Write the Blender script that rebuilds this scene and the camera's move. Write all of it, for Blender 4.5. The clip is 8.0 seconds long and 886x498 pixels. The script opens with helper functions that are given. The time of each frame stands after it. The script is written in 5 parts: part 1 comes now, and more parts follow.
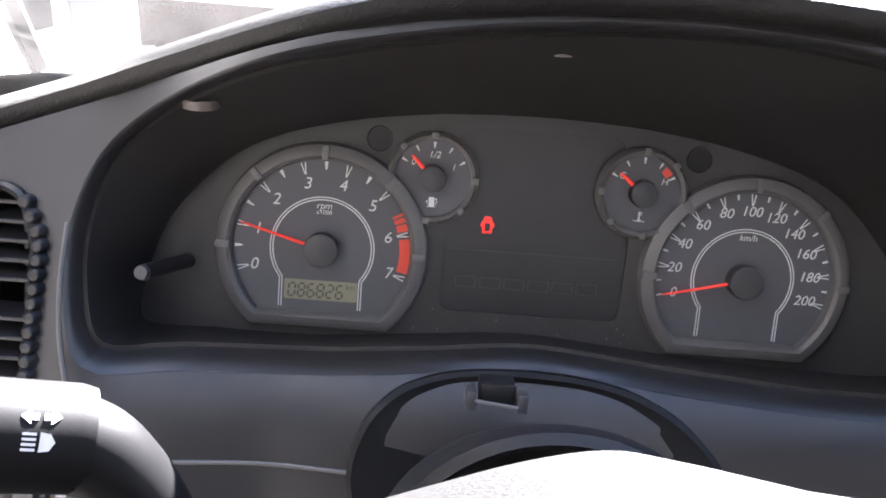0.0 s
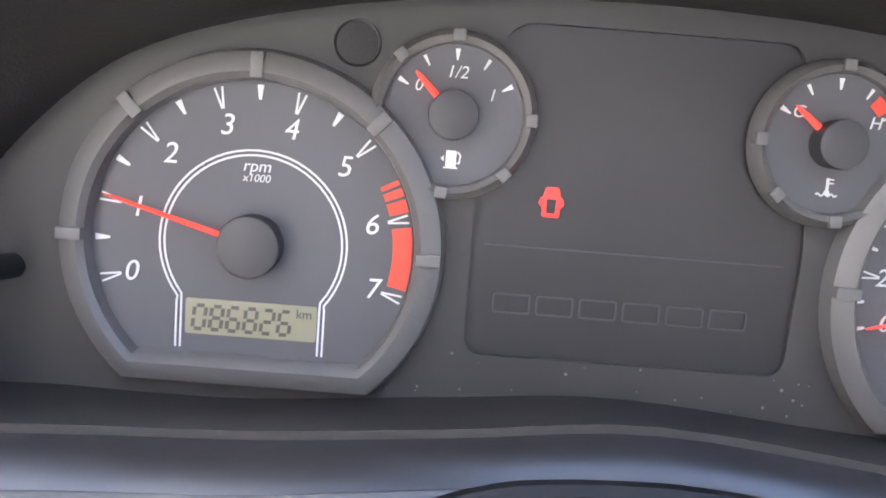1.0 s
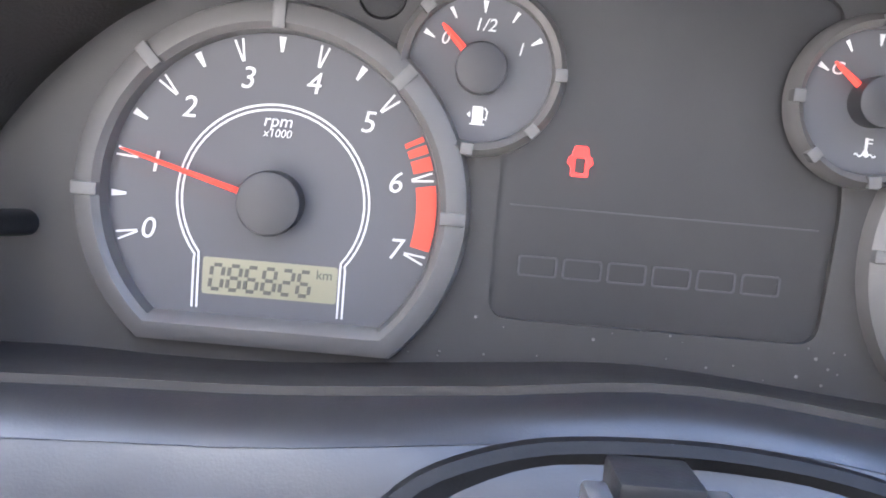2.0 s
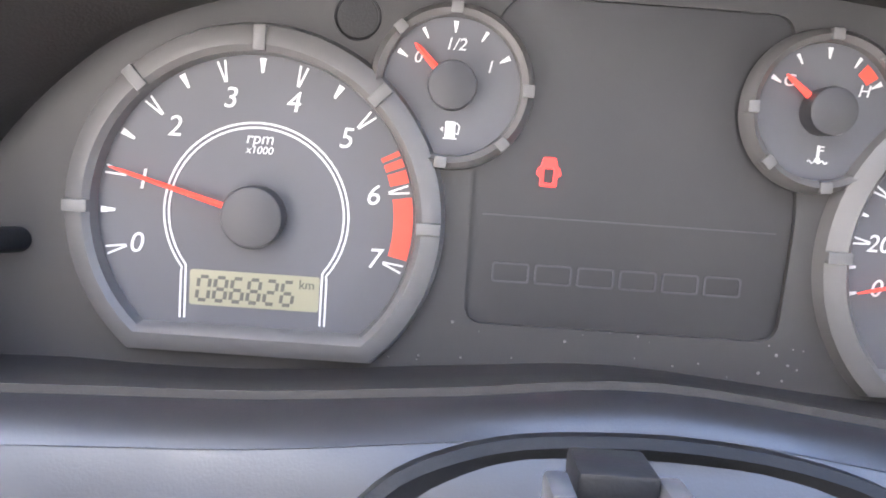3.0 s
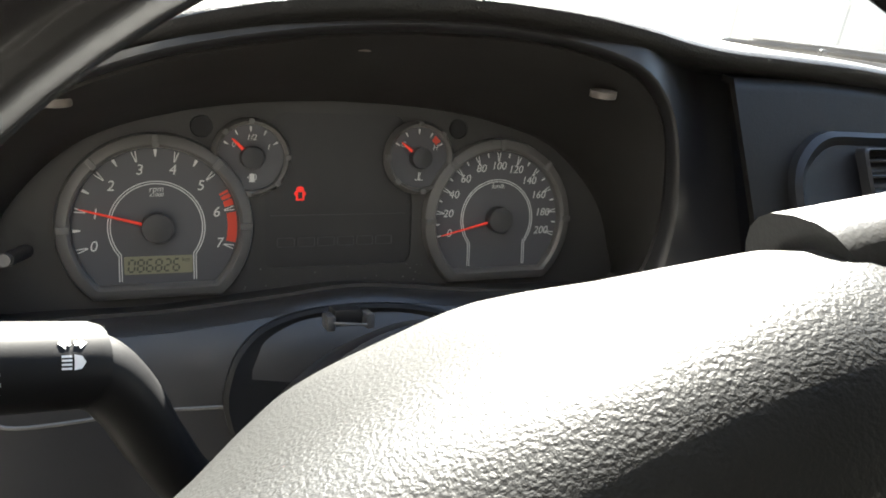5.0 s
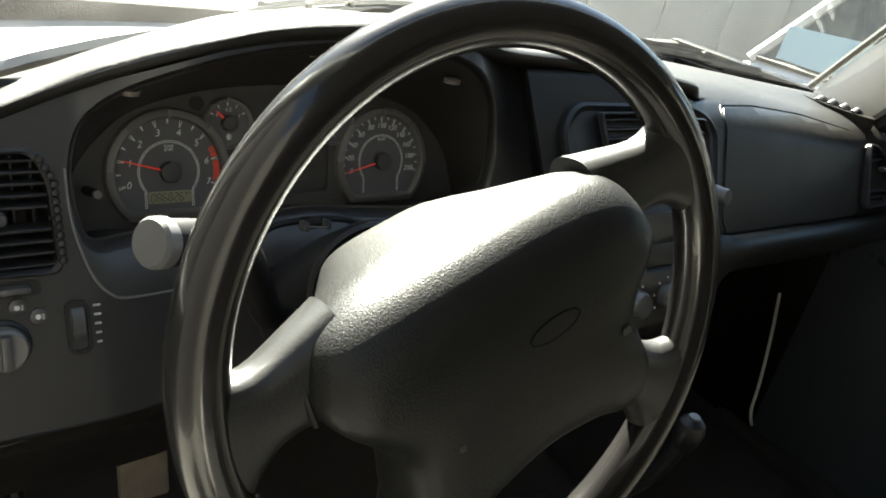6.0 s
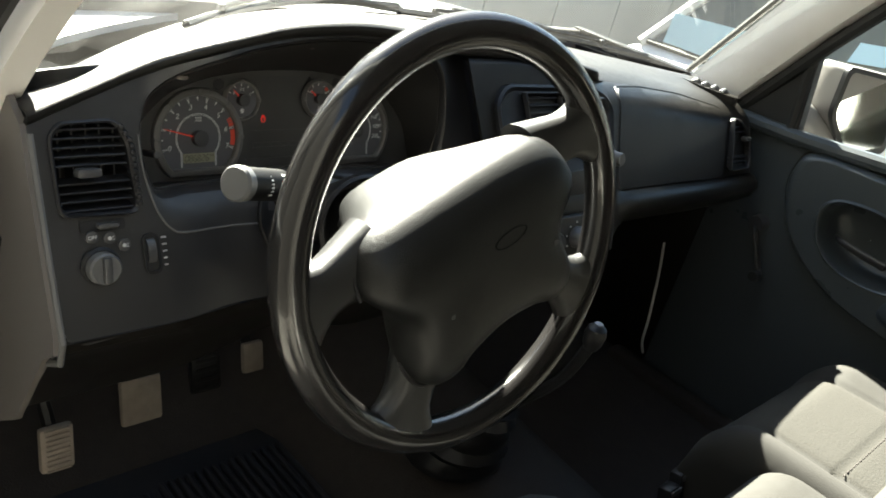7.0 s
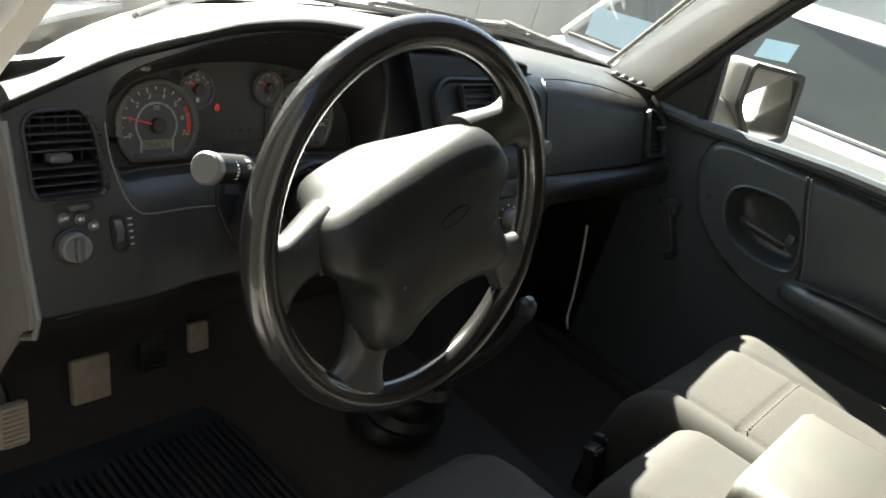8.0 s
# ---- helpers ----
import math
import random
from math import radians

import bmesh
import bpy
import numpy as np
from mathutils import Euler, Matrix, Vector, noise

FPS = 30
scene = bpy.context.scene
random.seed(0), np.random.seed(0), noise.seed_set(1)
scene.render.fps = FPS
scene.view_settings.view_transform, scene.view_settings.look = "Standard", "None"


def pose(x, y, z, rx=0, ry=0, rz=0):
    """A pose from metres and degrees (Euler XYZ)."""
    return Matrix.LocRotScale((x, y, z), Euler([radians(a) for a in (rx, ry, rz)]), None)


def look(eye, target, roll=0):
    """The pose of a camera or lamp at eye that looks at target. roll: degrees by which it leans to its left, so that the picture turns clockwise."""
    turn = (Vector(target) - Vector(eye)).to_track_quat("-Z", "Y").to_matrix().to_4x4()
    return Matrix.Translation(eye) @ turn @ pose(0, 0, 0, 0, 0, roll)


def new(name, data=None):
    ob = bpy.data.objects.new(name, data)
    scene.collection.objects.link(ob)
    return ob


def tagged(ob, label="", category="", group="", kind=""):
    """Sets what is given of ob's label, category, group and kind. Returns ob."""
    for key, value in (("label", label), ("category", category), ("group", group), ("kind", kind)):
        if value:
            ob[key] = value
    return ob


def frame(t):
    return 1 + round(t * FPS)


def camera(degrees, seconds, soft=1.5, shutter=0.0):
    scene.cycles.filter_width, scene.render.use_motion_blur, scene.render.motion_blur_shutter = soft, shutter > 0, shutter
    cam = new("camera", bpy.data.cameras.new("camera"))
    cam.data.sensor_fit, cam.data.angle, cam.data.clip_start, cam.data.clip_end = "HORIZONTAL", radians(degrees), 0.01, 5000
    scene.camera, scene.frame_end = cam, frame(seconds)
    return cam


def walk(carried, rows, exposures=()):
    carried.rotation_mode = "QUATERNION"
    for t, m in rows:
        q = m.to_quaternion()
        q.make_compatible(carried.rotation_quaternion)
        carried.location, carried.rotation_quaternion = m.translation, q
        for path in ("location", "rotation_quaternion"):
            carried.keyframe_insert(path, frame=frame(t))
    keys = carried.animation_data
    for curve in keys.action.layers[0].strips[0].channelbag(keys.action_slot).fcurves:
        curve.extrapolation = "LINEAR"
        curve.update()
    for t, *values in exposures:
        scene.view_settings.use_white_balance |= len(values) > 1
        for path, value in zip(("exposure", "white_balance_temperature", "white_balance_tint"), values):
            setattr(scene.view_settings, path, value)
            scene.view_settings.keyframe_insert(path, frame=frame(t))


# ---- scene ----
# A pickup's cab, seen from the open driver's door. x: to the passenger's side, y: ahead, z: up from the yard's ground.
cam = camera(57.0, 8.0, soft=1.8)
PATH = [
    (0, pose(0.0515, -0.3526, 1.3284, 64.02, -4.36, 0.94)),
    (0.5, pose(0.0581, -0.3076, 1.2990, 64.83, -5.14, 2.58)),
    (1, pose(0.0487, -0.1959, 1.2411, 66.21, -4.38, 1.19)),
    (1.5, pose(0.0451, -0.1894, 1.2308, 65.77, -4.43, 2.02)),
    (2, pose(0.0446, -0.1950, 1.2268, 66.59, -4.69, 1.73)),
    (2.2, pose(0.0461, -0.1962, 1.2266, 66.97, -4.49, 1.36)),
    (3.3, pose(0.0492, -0.2167, 1.2330, 67.18, -4.06, 0.56)),
    (3.5, pose(0.0639, -0.2342, 1.2277, 70.18, -3.16, 1.53)),
    (4, pose(0.0520, -0.2787, 1.2521, 68.76, -3.92, -6.79)),
    (4.5, pose(0.0430, -0.3471, 1.2863, 66.58, -4.36, -11.88)),
    (4.7, pose(0.0217, -0.3756, 1.3075, 66.08, -5.43, -15.27)),
    (5.8, pose(-0.1852, -0.5838, 1.4143, 65.25, -11.37, -33.93)),
    (6, pose(-0.2336, -0.6065, 1.4252, 64.21, -11.80, -36.08)),
    (6.5, pose(-0.3394, -0.6643, 1.4528, 63.72, -13.30, -39.94)),
    (7, pose(-0.4239, -0.7232, 1.4728, 64.10, -13.90, -42.77)),
    (7.5, pose(-0.4699, -0.7535, 1.4871, 64.50, -14.84, -45.90)),
    (8, pose(-0.4955, -0.7568, 1.4925, 64.51, -15.82, -47.84)),
]
walk(cam, PATH, exposures=[(0, 5.45, 6000, 18), (1, 6.6, 5900, 17), (2.0, 6.95, 5750, 16), (3.5, 7.2, 6150, 17), (4.5, 5.9, 6350, 12), (5.8, 3.85, 6750, 0), (8, 3.95, 6700, 1)])
# ---- light ----
SUN_AZ, SUN_EL = radians(20), radians(35.4)   # azimuth from straight ahead, to the passenger's side positive
world = bpy.data.worlds.new("sky")
scene.world = world
world.use_nodes = True
wn = world.node_tree.nodes
sky = wn.new("ShaderNodeTexSky")
sky.sky_type, sky.sun_disc = "NISHITA", False
sky.sun_elevation, sky.sun_rotation = SUN_EL, SUN_AZ
wn["Background"].inputs["Strength"].default_value = 0.032
world.node_tree.links.new(sky.outputs[0], wn["Background"].inputs[0])
sun = new("sun", bpy.data.lights.new("sun", "SUN"))
sun.data.energy, sun.data.angle, sun.data.color = 5.0, radians(0.53), (1.0, 0.95, 0.87)
sun.matrix_world = look((math.sin(SUN_AZ) * math.cos(SUN_EL) * 20, math.cos(SUN_AZ) * math.cos(SUN_EL) * 20, math.sin(SUN_EL) * 20), (0, 0, 0))

# ---- materials ----
def mat(name, color, rough=0.5, metal=0.0, vary=0.15, scale=30.0, bump=0.0, bump_scale=400.0, spec=0.5, coat=0.0, dust=0.0, dust_color=(0.35, 0.31, 0.26), stretch=(1, 1, 1)):
    """Grain at bump_scale, blotches at scale, dust in soft patches; all in metres of the object."""
    m = bpy.data.materials.new(name)
    m.use_nodes = True
    n, l = m.node_tree.nodes, m.node_tree.links
    b = n["Principled BSDF"]
    b.inputs["Metallic"].default_value = metal
    b.inputs["Specular IOR Level"].default_value = spec
    b.inputs["Coat Weight"].default_value = coat
    co = n.new("ShaderNodeTexCoord")
    mp = n.new("ShaderNodeMapping")
    mp.inputs["Scale"].default_value = stretch
    l.new(co.outputs["Object"], mp.inputs["Vector"])
    big = n.new("ShaderNodeTexNoise")
    big.inputs["Scale"].default_value, big.inputs["Detail"].default_value = scale, 5.0
    l.new(mp.outputs[0], big.inputs["Vector"])
    mix = n.new("ShaderNodeMix")
    mix.data_type = "RGBA"
    lo = [c * (1 - vary) for c in color]
    hi = [min(1.0, c * (1 + vary)) for c in color]
    mix.inputs[6].default_value, mix.inputs[7].default_value = (*lo, 1), (*hi, 1)
    l.new(big.outputs[0], mix.inputs[0])
    out = mix.outputs[2]
    if dust:
        dn = n.new("ShaderNodeTexNoise")
        dn.inputs["Scale"].default_value, dn.inputs["Detail"].default_value = scale * 0.35, 8.0
        l.new(mp.outputs[0], dn.inputs["Vector"])
        dr = n.new("ShaderNodeMapRange")
        dr.inputs[1].default_value, dr.inputs[2].default_value, dr.inputs[4].default_value = 0.42, 0.75, dust
        l.new(dn.outputs[0], dr.inputs[0])
        dm = n.new("ShaderNodeMix")
        dm.data_type = "RGBA"
        dm.inputs[7].default_value = (*dust_color, 1)
        l.new(dr.outputs[0], dm.inputs[0])
        l.new(out, dm.inputs[6])
        out = dm.outputs[2]
    l.new(out, b.inputs["Base Color"])
    rr = n.new("ShaderNodeMapRange")
    rr.inputs[3].default_value, rr.inputs[4].default_value = max(0.0, rough - 0.08), min(1.0, rough + 0.08)
    l.new(big.outputs[0], rr.inputs[0])
    l.new(rr.outputs[0], b.inputs["Roughness"])
    if bump:
        fine = n.new("ShaderNodeTexNoise")
        fine.inputs["Scale"].default_value, fine.inputs["Detail"].default_value = bump_scale, 3.0
        l.new(mp.outputs[0], fine.inputs["Vector"])
        bp = n.new("ShaderNodeBump")
        bp.inputs["Strength"].default_value, bp.inputs["Distance"].default_value = min(1.0, bump), 0.001
        l.new(fine.outputs[0], bp.inputs["Height"])
        l.new(bp.outputs[0], b.inputs["Normal"])
    return m


def glass(name, tint=(0.93, 0.96, 0.95), rough=0.0, dust=0.0, gloss=1.0):
    """Thin clear glass: most of the light goes straight through, the rest is mirrored; dust scatters a little."""
    m = bpy.data.materials.new(name)
    m.use_nodes = True
    n, l = m.node_tree.nodes, m.node_tree.links
    n.remove(n["Principled BSDF"])
    tr, gl, mx, fr = (n.new("ShaderNode" + k) for k in ("BsdfTransparent", "BsdfGlossy", "MixShader", "Fresnel"))
    tr.inputs[0].default_value = (*tint, 1)
    gl.inputs["Roughness"].default_value = rough
    fr.inputs[0].default_value = 1.35
    ga = n.new("ShaderNodeMath")
    ga.operation = "MULTIPLY"
    ga.inputs[1].default_value = gloss
    l.new(fr.outputs[0], ga.inputs[0]), l.new(ga.outputs[0], mx.inputs[0]), l.new(tr.outputs[0], mx.inputs[1]), l.new(gl.outputs[0], mx.inputs[2])
    out = mx.outputs[0]
    if dust:
        tl, m2, co, no, rg = (n.new("ShaderNode" + k) for k in ("BsdfTranslucent", "MixShader", "TexCoord", "TexNoise", "MapRange"))
        tl.inputs[0].default_value = (0.82, 0.80, 0.76, 1)
        no.inputs["Scale"].default_value, no.inputs["Detail"].default_value = 55.0, 12.0
        rg.inputs[1].default_value, rg.inputs[2].default_value = 0.40, 0.72
        rg.inputs[3].default_value, rg.inputs[4].default_value = dust * 0.8, dust * 1.4
        l.new(co.outputs["Object"], no.inputs["Vector"]), l.new(no.outputs[0], rg.inputs[0]), l.new(rg.outputs[0], m2.inputs[0])
        l.new(out, m2.inputs[1]), l.new(tl.outputs[0], m2.inputs[2])
        out = m2.outputs[0]
    l.new(out, n["Material Output"].inputs[0])
    return m


def glow(name, color, strength):
    m = mat(name, color, 0.4)
    b = m.node_tree.nodes["Principled BSDF"]
    b.inputs["Emission Color"].default_value = (*color, 1)
    b.inputs["Emission Strength"].default_value = strength
    return m


# ---- shapes ----
def link_mesh(name, bm, material, sharp=35):
    me = bpy.data.meshes.new(name)
    bmesh.ops.recalc_face_normals(bm, faces=bm.faces)
    bm.to_mesh(me)
    bm.free()
    me.materials.append(material)
    me.polygons.foreach_set("use_smooth", [True] * len(me.polygons))
    me.set_sharp_from_angle(angle=radians(sharp))
    return me


def part(name, bm, material, parent, label="", sharp=35):
    ob = new(name, link_mesh(name, bm, material, sharp))
    ob.parent = parent
    return tagged(ob, label)


def thing(name, label, category, m=Matrix(), group="", kind=""):
    ob = new(name)
    ob.empty_display_size = 0.02
    ob.matrix_world = m
    return tagged(ob, label, category, group, kind)


def solid(name, bm, material, label, category, m=Matrix(), group="", kind="", sharp=35):
    ob = new(name, link_mesh(name, bm, material, sharp))
    ob.matrix_world = m
    return tagged(ob, label, category, group, kind)


def join(*bms):
    out = bmesh.new()
    for b in bms:
        me = bpy.data.meshes.new("tmp")
        b.to_mesh(me)
        b.free()
        out.from_mesh(me)
        bpy.data.meshes.remove(me)
    return out


def moved(bm, m):
    bmesh.ops.transform(bm, matrix=m, verts=bm.verts)
    return bm


def box(x0, x1, y0, y1, z0, z1, bevel=0.0, seg=2):
    bm = bmesh.new()
    bmesh.ops.create_cube(bm, size=1)
    for v in bm.verts:
        v.co = Vector(((x0 + x1) / 2 + v.co.x * (x1 - x0), (y0 + y1) / 2 + v.co.y * (y1 - y0), (z0 + z1) / 2 + v.co.z * (z1 - z0)))
    if bevel:
        bmesh.ops.bevel(bm, geom=list(bm.edges), offset=bevel, segments=seg, profile=0.5, affect="EDGES")
    return bm


def loft(rings, closed=True, caps=True):
    """Skin over rings of as many points each."""
    bm = bmesh.new()
    vs = [[bm.verts.new(p) for p in ring] for ring in rings]
    n = len(rings[0])
    for a, b in zip(vs, vs[1:]):
        for i in range(n if closed else n - 1):
            j = (i + 1) % n
            bm.faces.new((a[i], a[j], b[j], b[i]))
    if caps and closed:
        bm.faces.new(vs[0][::-1])
        bm.faces.new(vs[-1])
    return bm


def sheet(rings, thick=0.003):
    """An open skin over rows of points, with a thickness along the normals."""
    bm = loft(rings, closed=False, caps=False)
    bmesh.ops.recalc_face_normals(bm, faces=bm.faces)
    bmesh.ops.solidify(bm, geom=list(bm.faces), thickness=thick)
    return bm


def smooth_line(pts, n=8, closed=False):
    """Catmull-Rom through the points."""
    p = [Vector(q) for q in pts]
    m = len(p)
    out = []
    for i in range(m if closed else m - 1):
        a, b, c, d = (p[(i + k) % m] if closed else p[min(max(i + k, 0), m - 1)] for k in (-1, 0, 1, 2))
        for s in range(n):
            t = s / n
            out.append(0.5 * (2 * b + (c - a) * t + (2 * a - 5 * b + 4 * c - d) * t * t + (3 * b - a - 3 * c + d) * t ** 3))
    if not closed:
        out.append(p[-1])
    return out


def sweep(path, radius, seg=10, closed=False, flat=1.0):
    """A tube along a path; radius: a number or a function of 0..1."""
    pts = [Vector(p) for p in path]
    n = len(pts)
    rings, side = [], None
    for i, p in enumerate(pts):
        a, b = (pts[(i - 1) % n], pts[(i + 1) % n]) if closed else (pts[max(i - 1, 0)], pts[min(i + 1, n - 1)])
        t = (b - a).normalized()
        if side is None:
            side = t.orthogonal().normalized()
        side = (side - t * side.dot(t)).normalized()
        up = t.cross(side)
        r = radius(i / (n - 1)) if callable(radius) else radius
        rings.append([p + r * (math.cos(k * math.tau / seg) * side + flat * math.sin(k * math.tau / seg) * up) for k in range(seg)])
    if closed:
        rings.append(rings[0])
        bm = loft(rings, caps=False)
        bmesh.ops.remove_doubles(bm, verts=bm.verts, dist=1e-6)
        return bm
    return loft(rings)


def lathe(profile, seg=32, axis="y"):
    """Profile of (radius, height) turned round the axis; heights go along -y, towards the driver, or along z."""
    rings = []
    for r, h in profile:
        r = max(r, 1e-5)
        ring = []
        for k in range(seg):
            c, s = r * math.cos(k * math.tau / seg), r * math.sin(k * math.tau / seg)
            ring.append((c, -h, s) if axis == "y" else (c, s, h) if axis == "z" else (h, c, s))
        rings.append(ring)
    return loft(rings)


def plate(outer, holes, y0, y1, step=0):
    """A plate in x and z with holes; y0, y1: its front and back, numbers or functions of (x, z); step: cut it into a grid."""
    bm = bmesh.new()
    edges = []
    for loop in (outer, *holes):
        vs = [bm.verts.new((p[0], 0, p[1])) for p in loop]
        edges += [bm.edges.new((vs[i], vs[(i + 1) % len(vs)])) for i in range(len(vs))]
    bmesh.ops.triangle_fill(bm, use_beauty=True, use_dissolve=False, edges=edges)
    if step:
        for axis, no in ((0, (1, 0, 0)), (2, (0, 0, 1))):
            lo, hi = min(v.co[axis] for v in bm.verts), max(v.co[axis] for v in bm.verts)
            for k in range(1, int((hi - lo) / step) + 1):
                co = [0.0, 0.0, 0.0]
                co[axis] = lo + k * step
                bmesh.ops.bisect_plane(bm, geom=list(bm.verts) + list(bm.edges) + list(bm.faces), plane_co=co, plane_no=no)
    front = list(bm.verts)
    r = bmesh.ops.extrude_face_region(bm, geom=list(bm.faces))
    back = [v for v in r["geom"] if isinstance(v, bmesh.types.BMVert)]
    f0 = y0 if callable(y0) else (lambda x, z: y0)
    f1 = y1 if callable(y1) else (lambda x, z: y1)
    for v in front:
        v.co.y = f0(v.co.x, v.co.z)
    for v in back:
        v.co.y = f1(v.co.x, v.co.z)
    return bm


def round_rect(x0, x1, z0, z1, r, n=5):
    out = []
    for cx, cz, a0 in ((x1 - r, z1 - r, 0), (x0 + r, z1 - r, 90), (x0 + r, z0 + r, 180), (x1 - r, z0 + r, 270)):
        out += [(cx + r * math.cos(radians(a0 + 90 * k / n)), cz + r * math.sin(radians(a0 + 90 * k / n))) for k in range(n + 1)]
    return out


def rounded(poly, r, n=5):
    """A polygon of (x, z) with its corners rounded by r."""
    out, m = [], len(poly)
    for i in range(m):
        p, a, b = Vector(poly[i]), Vector(poly[i - 1]), Vector(poly[(i + 1) % m])
        da, db = (a - p), (b - p)
        k = min(r, da.length * 0.45, db.length * 0.45)
        s, e = p + da.normalized() * k, p + db.normalized() * k
        for j in range(n + 1):
            t = j / n
            out.append(tuple((1 - t) ** 2 * s + 2 * t * (1 - t) * p + t * t * e))
    return out


def text_mesh(body, size, depth=0.0002, slant=0.0, align="CENTER"):
    cu = bpy.data.curves.new("text", "FONT")
    cu.body, cu.size, cu.extrude, cu.shear = body, size, depth, slant
    cu.align_x, cu.align_y = align, "CENTER"
    ob = new("text", cu)
    me = bpy.data.meshes.new_from_object(ob.evaluated_get(bpy.context.evaluated_depsgraph_get()))
    bm = bmesh.new()
    bm.from_mesh(me)
    bmesh.ops.remove_doubles(bm, verts=bm.verts, dist=1e-7)
    bpy.data.objects.remove(ob)
    bpy.data.curves.remove(cu)
    bpy.data.meshes.remove(me)
    return moved(bm, Matrix.Rotation(radians(90), 4, "X"))


def at(x, y, z):
    return Matrix.Translation((x, y, z))

# the dash's own frame: x across, y into the dials, z up along them; its origin lies under the rev counter
DM = Matrix.Translation((0, 0, 1.12)) @ Matrix.Rotation(radians(-16), 4, "X")


def W(x, y, z):
    return DM @ Vector((x, y, z))


M_DASH = mat("dash_vinyl", (0.0094, 0.0084, 0.0073), 0.36, vary=0.12, scale=18, bump=0.2, bump_scale=900, spec=0.22)
M_TOP = mat("dash_top_vinyl", (0.0125, 0.0118, 0.0110), 0.43, vary=0.2, scale=14, bump=0.4, bump_scale=800, spec=0.32, dust=0.012)
M_FASCIA = mat("fascia_plastic", (0.0165, 0.0158, 0.0164), 0.39, vary=0.15, scale=25, bump=0.05, bump_scale=1400, spec=0.62)
M_HOOD = mat("hood_inside_black", (0.021, 0.0197, 0.0188), 0.5, vary=0.15, scale=25, bump=0.15, bump_scale=1200, spec=0.3, dust=0.02)
M_MASK = mat("cluster_mask_grey", (0.030, 0.0295, 0.0295), 0.55, vary=0.1, scale=30, bump=0.1, bump_scale=2500, dust=0.03)
M_FACE = mat("dial_face_slate", (0.076, 0.077, 0.086), 0.60, vary=0.06, scale=40)
M_BEZEL = mat("bezel_grey", (0.105, 0.102, 0.100), 0.42, vary=0.1, scale=40, dust=0.06)
M_NOTCH = mat("bezel_notch_grey", (0.11, 0.108, 0.106), 0.45, vary=0.06, scale=60)
M_PANEL = mat("warning_panel_black", (0.022, 0.022, 0.0235), 0.40, vary=0.1, scale=40, dust=0.02)
M_WHITE = mat("dial_white", (0.60, 0.60, 0.61), 0.6, vary=0.04, scale=300)
M_GREYLINE = mat("dial_line_grey", (0.35, 0.35, 0.37), 0.6, vary=0.04, scale=300)
M_FAINT = mat("faint_grey", (0.055, 0.055, 0.060), 0.5, vary=0.06, scale=300)
M_RED = glow("needle_red", (0.75, 0.055, 0.035), 0.014)
M_REDBAND = mat("redline_red", (0.66, 0.07, 0.04), 0.55, vary=0.06, scale=200)
M_LAMP = glow("warning_lamp_red", (0.70, 0.022, 0.015), 0.022)
M_LCD = mat("lcd_olive", (0.23, 0.22, 0.15), 0.35, vary=0.05, scale=60)
M_LCDINK = mat("lcd_ink", (0.07, 0.07, 0.055), 0.5)
M_HUB = mat("needle_hub_black", (0.036, 0.036, 0.039), 0.48, vary=0.08, scale=80)
M_BLACK = mat("black_plastic", (0.014, 0.014, 0.015), 0.40, vary=0.15, scale=40, bump=0.1, bump_scale=1500, spec=0.3)
M_VENT = mat("vent_black_plastic", (0.016, 0.016, 0.018), 0.38, vary=0.15, scale=40, spec=0.35, dust=0.03)
M_RIM = mat("wheel_rim_polished_vinyl", (0.014, 0.013, 0.013), 0.21, vary=0.3, scale=14, bump=0.05, bump_scale=500, coat=0.35)
M_PAD = mat("airbag_grained_vinyl", (0.0108, 0.0110, 0.0108), 0.38, vary=0.1, scale=10, bump=0.38, bump_scale=850, spec=0.32)
M_SPOKE = mat("spoke_vinyl", (0.022, 0.022, 0.022), 0.34, vary=0.15, scale=15, bump=0.15, bump_scale=700)
M_GREYVINYL = mat("end_panel_grey_brown", (0.125, 0.113, 0.107), 0.5, vary=0.12, scale=12, bump=0.2, bump_scale=900, dust=0.05)
M_PILLAR = mat("pillar_trim_beige_grey", (0.84, 0.81, 0.77), 0.5, vary=0.06, scale=8, bump=0.2, bump_scale=700)
M_STEEL = mat("worn_steel", (0.35, 0.33, 0.30), 0.4, metal=0.9, vary=0.3, scale=60)
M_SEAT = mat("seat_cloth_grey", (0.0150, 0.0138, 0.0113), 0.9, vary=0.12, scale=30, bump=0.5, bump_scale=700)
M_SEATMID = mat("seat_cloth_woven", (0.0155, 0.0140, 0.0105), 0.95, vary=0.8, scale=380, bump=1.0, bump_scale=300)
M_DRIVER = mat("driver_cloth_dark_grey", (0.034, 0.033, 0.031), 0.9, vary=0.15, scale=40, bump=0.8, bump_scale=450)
M_CARPET = mat("carpet_dark", (0.034, 0.029, 0.027), 0.95, vary=0.35, scale=60, bump=1.0, bump_scale=350, dust=0.15, dust_color=(0.07, 0.06, 0.05))
M_MAT = mat("rubber_mat", (0.020, 0.021, 0.025), 0.45, vary=0.2, scale=30, bump=0.3, bump_scale=500, dust=0.2, dust_color=(0.10, 0.09, 0.08))
M_PEDAL = mat("pedal_rubber_dusty", (0.26, 0.22, 0.185), 0.75, vary=0.3, scale=60, bump=0.5, bump_scale=500)
M_DOOR = mat("door_panel_dark_vinyl", (0.058, 0.067, 0.073), 0.30, vary=0.05, scale=9, bump=0.22, bump_scale=800, spec=0.6)
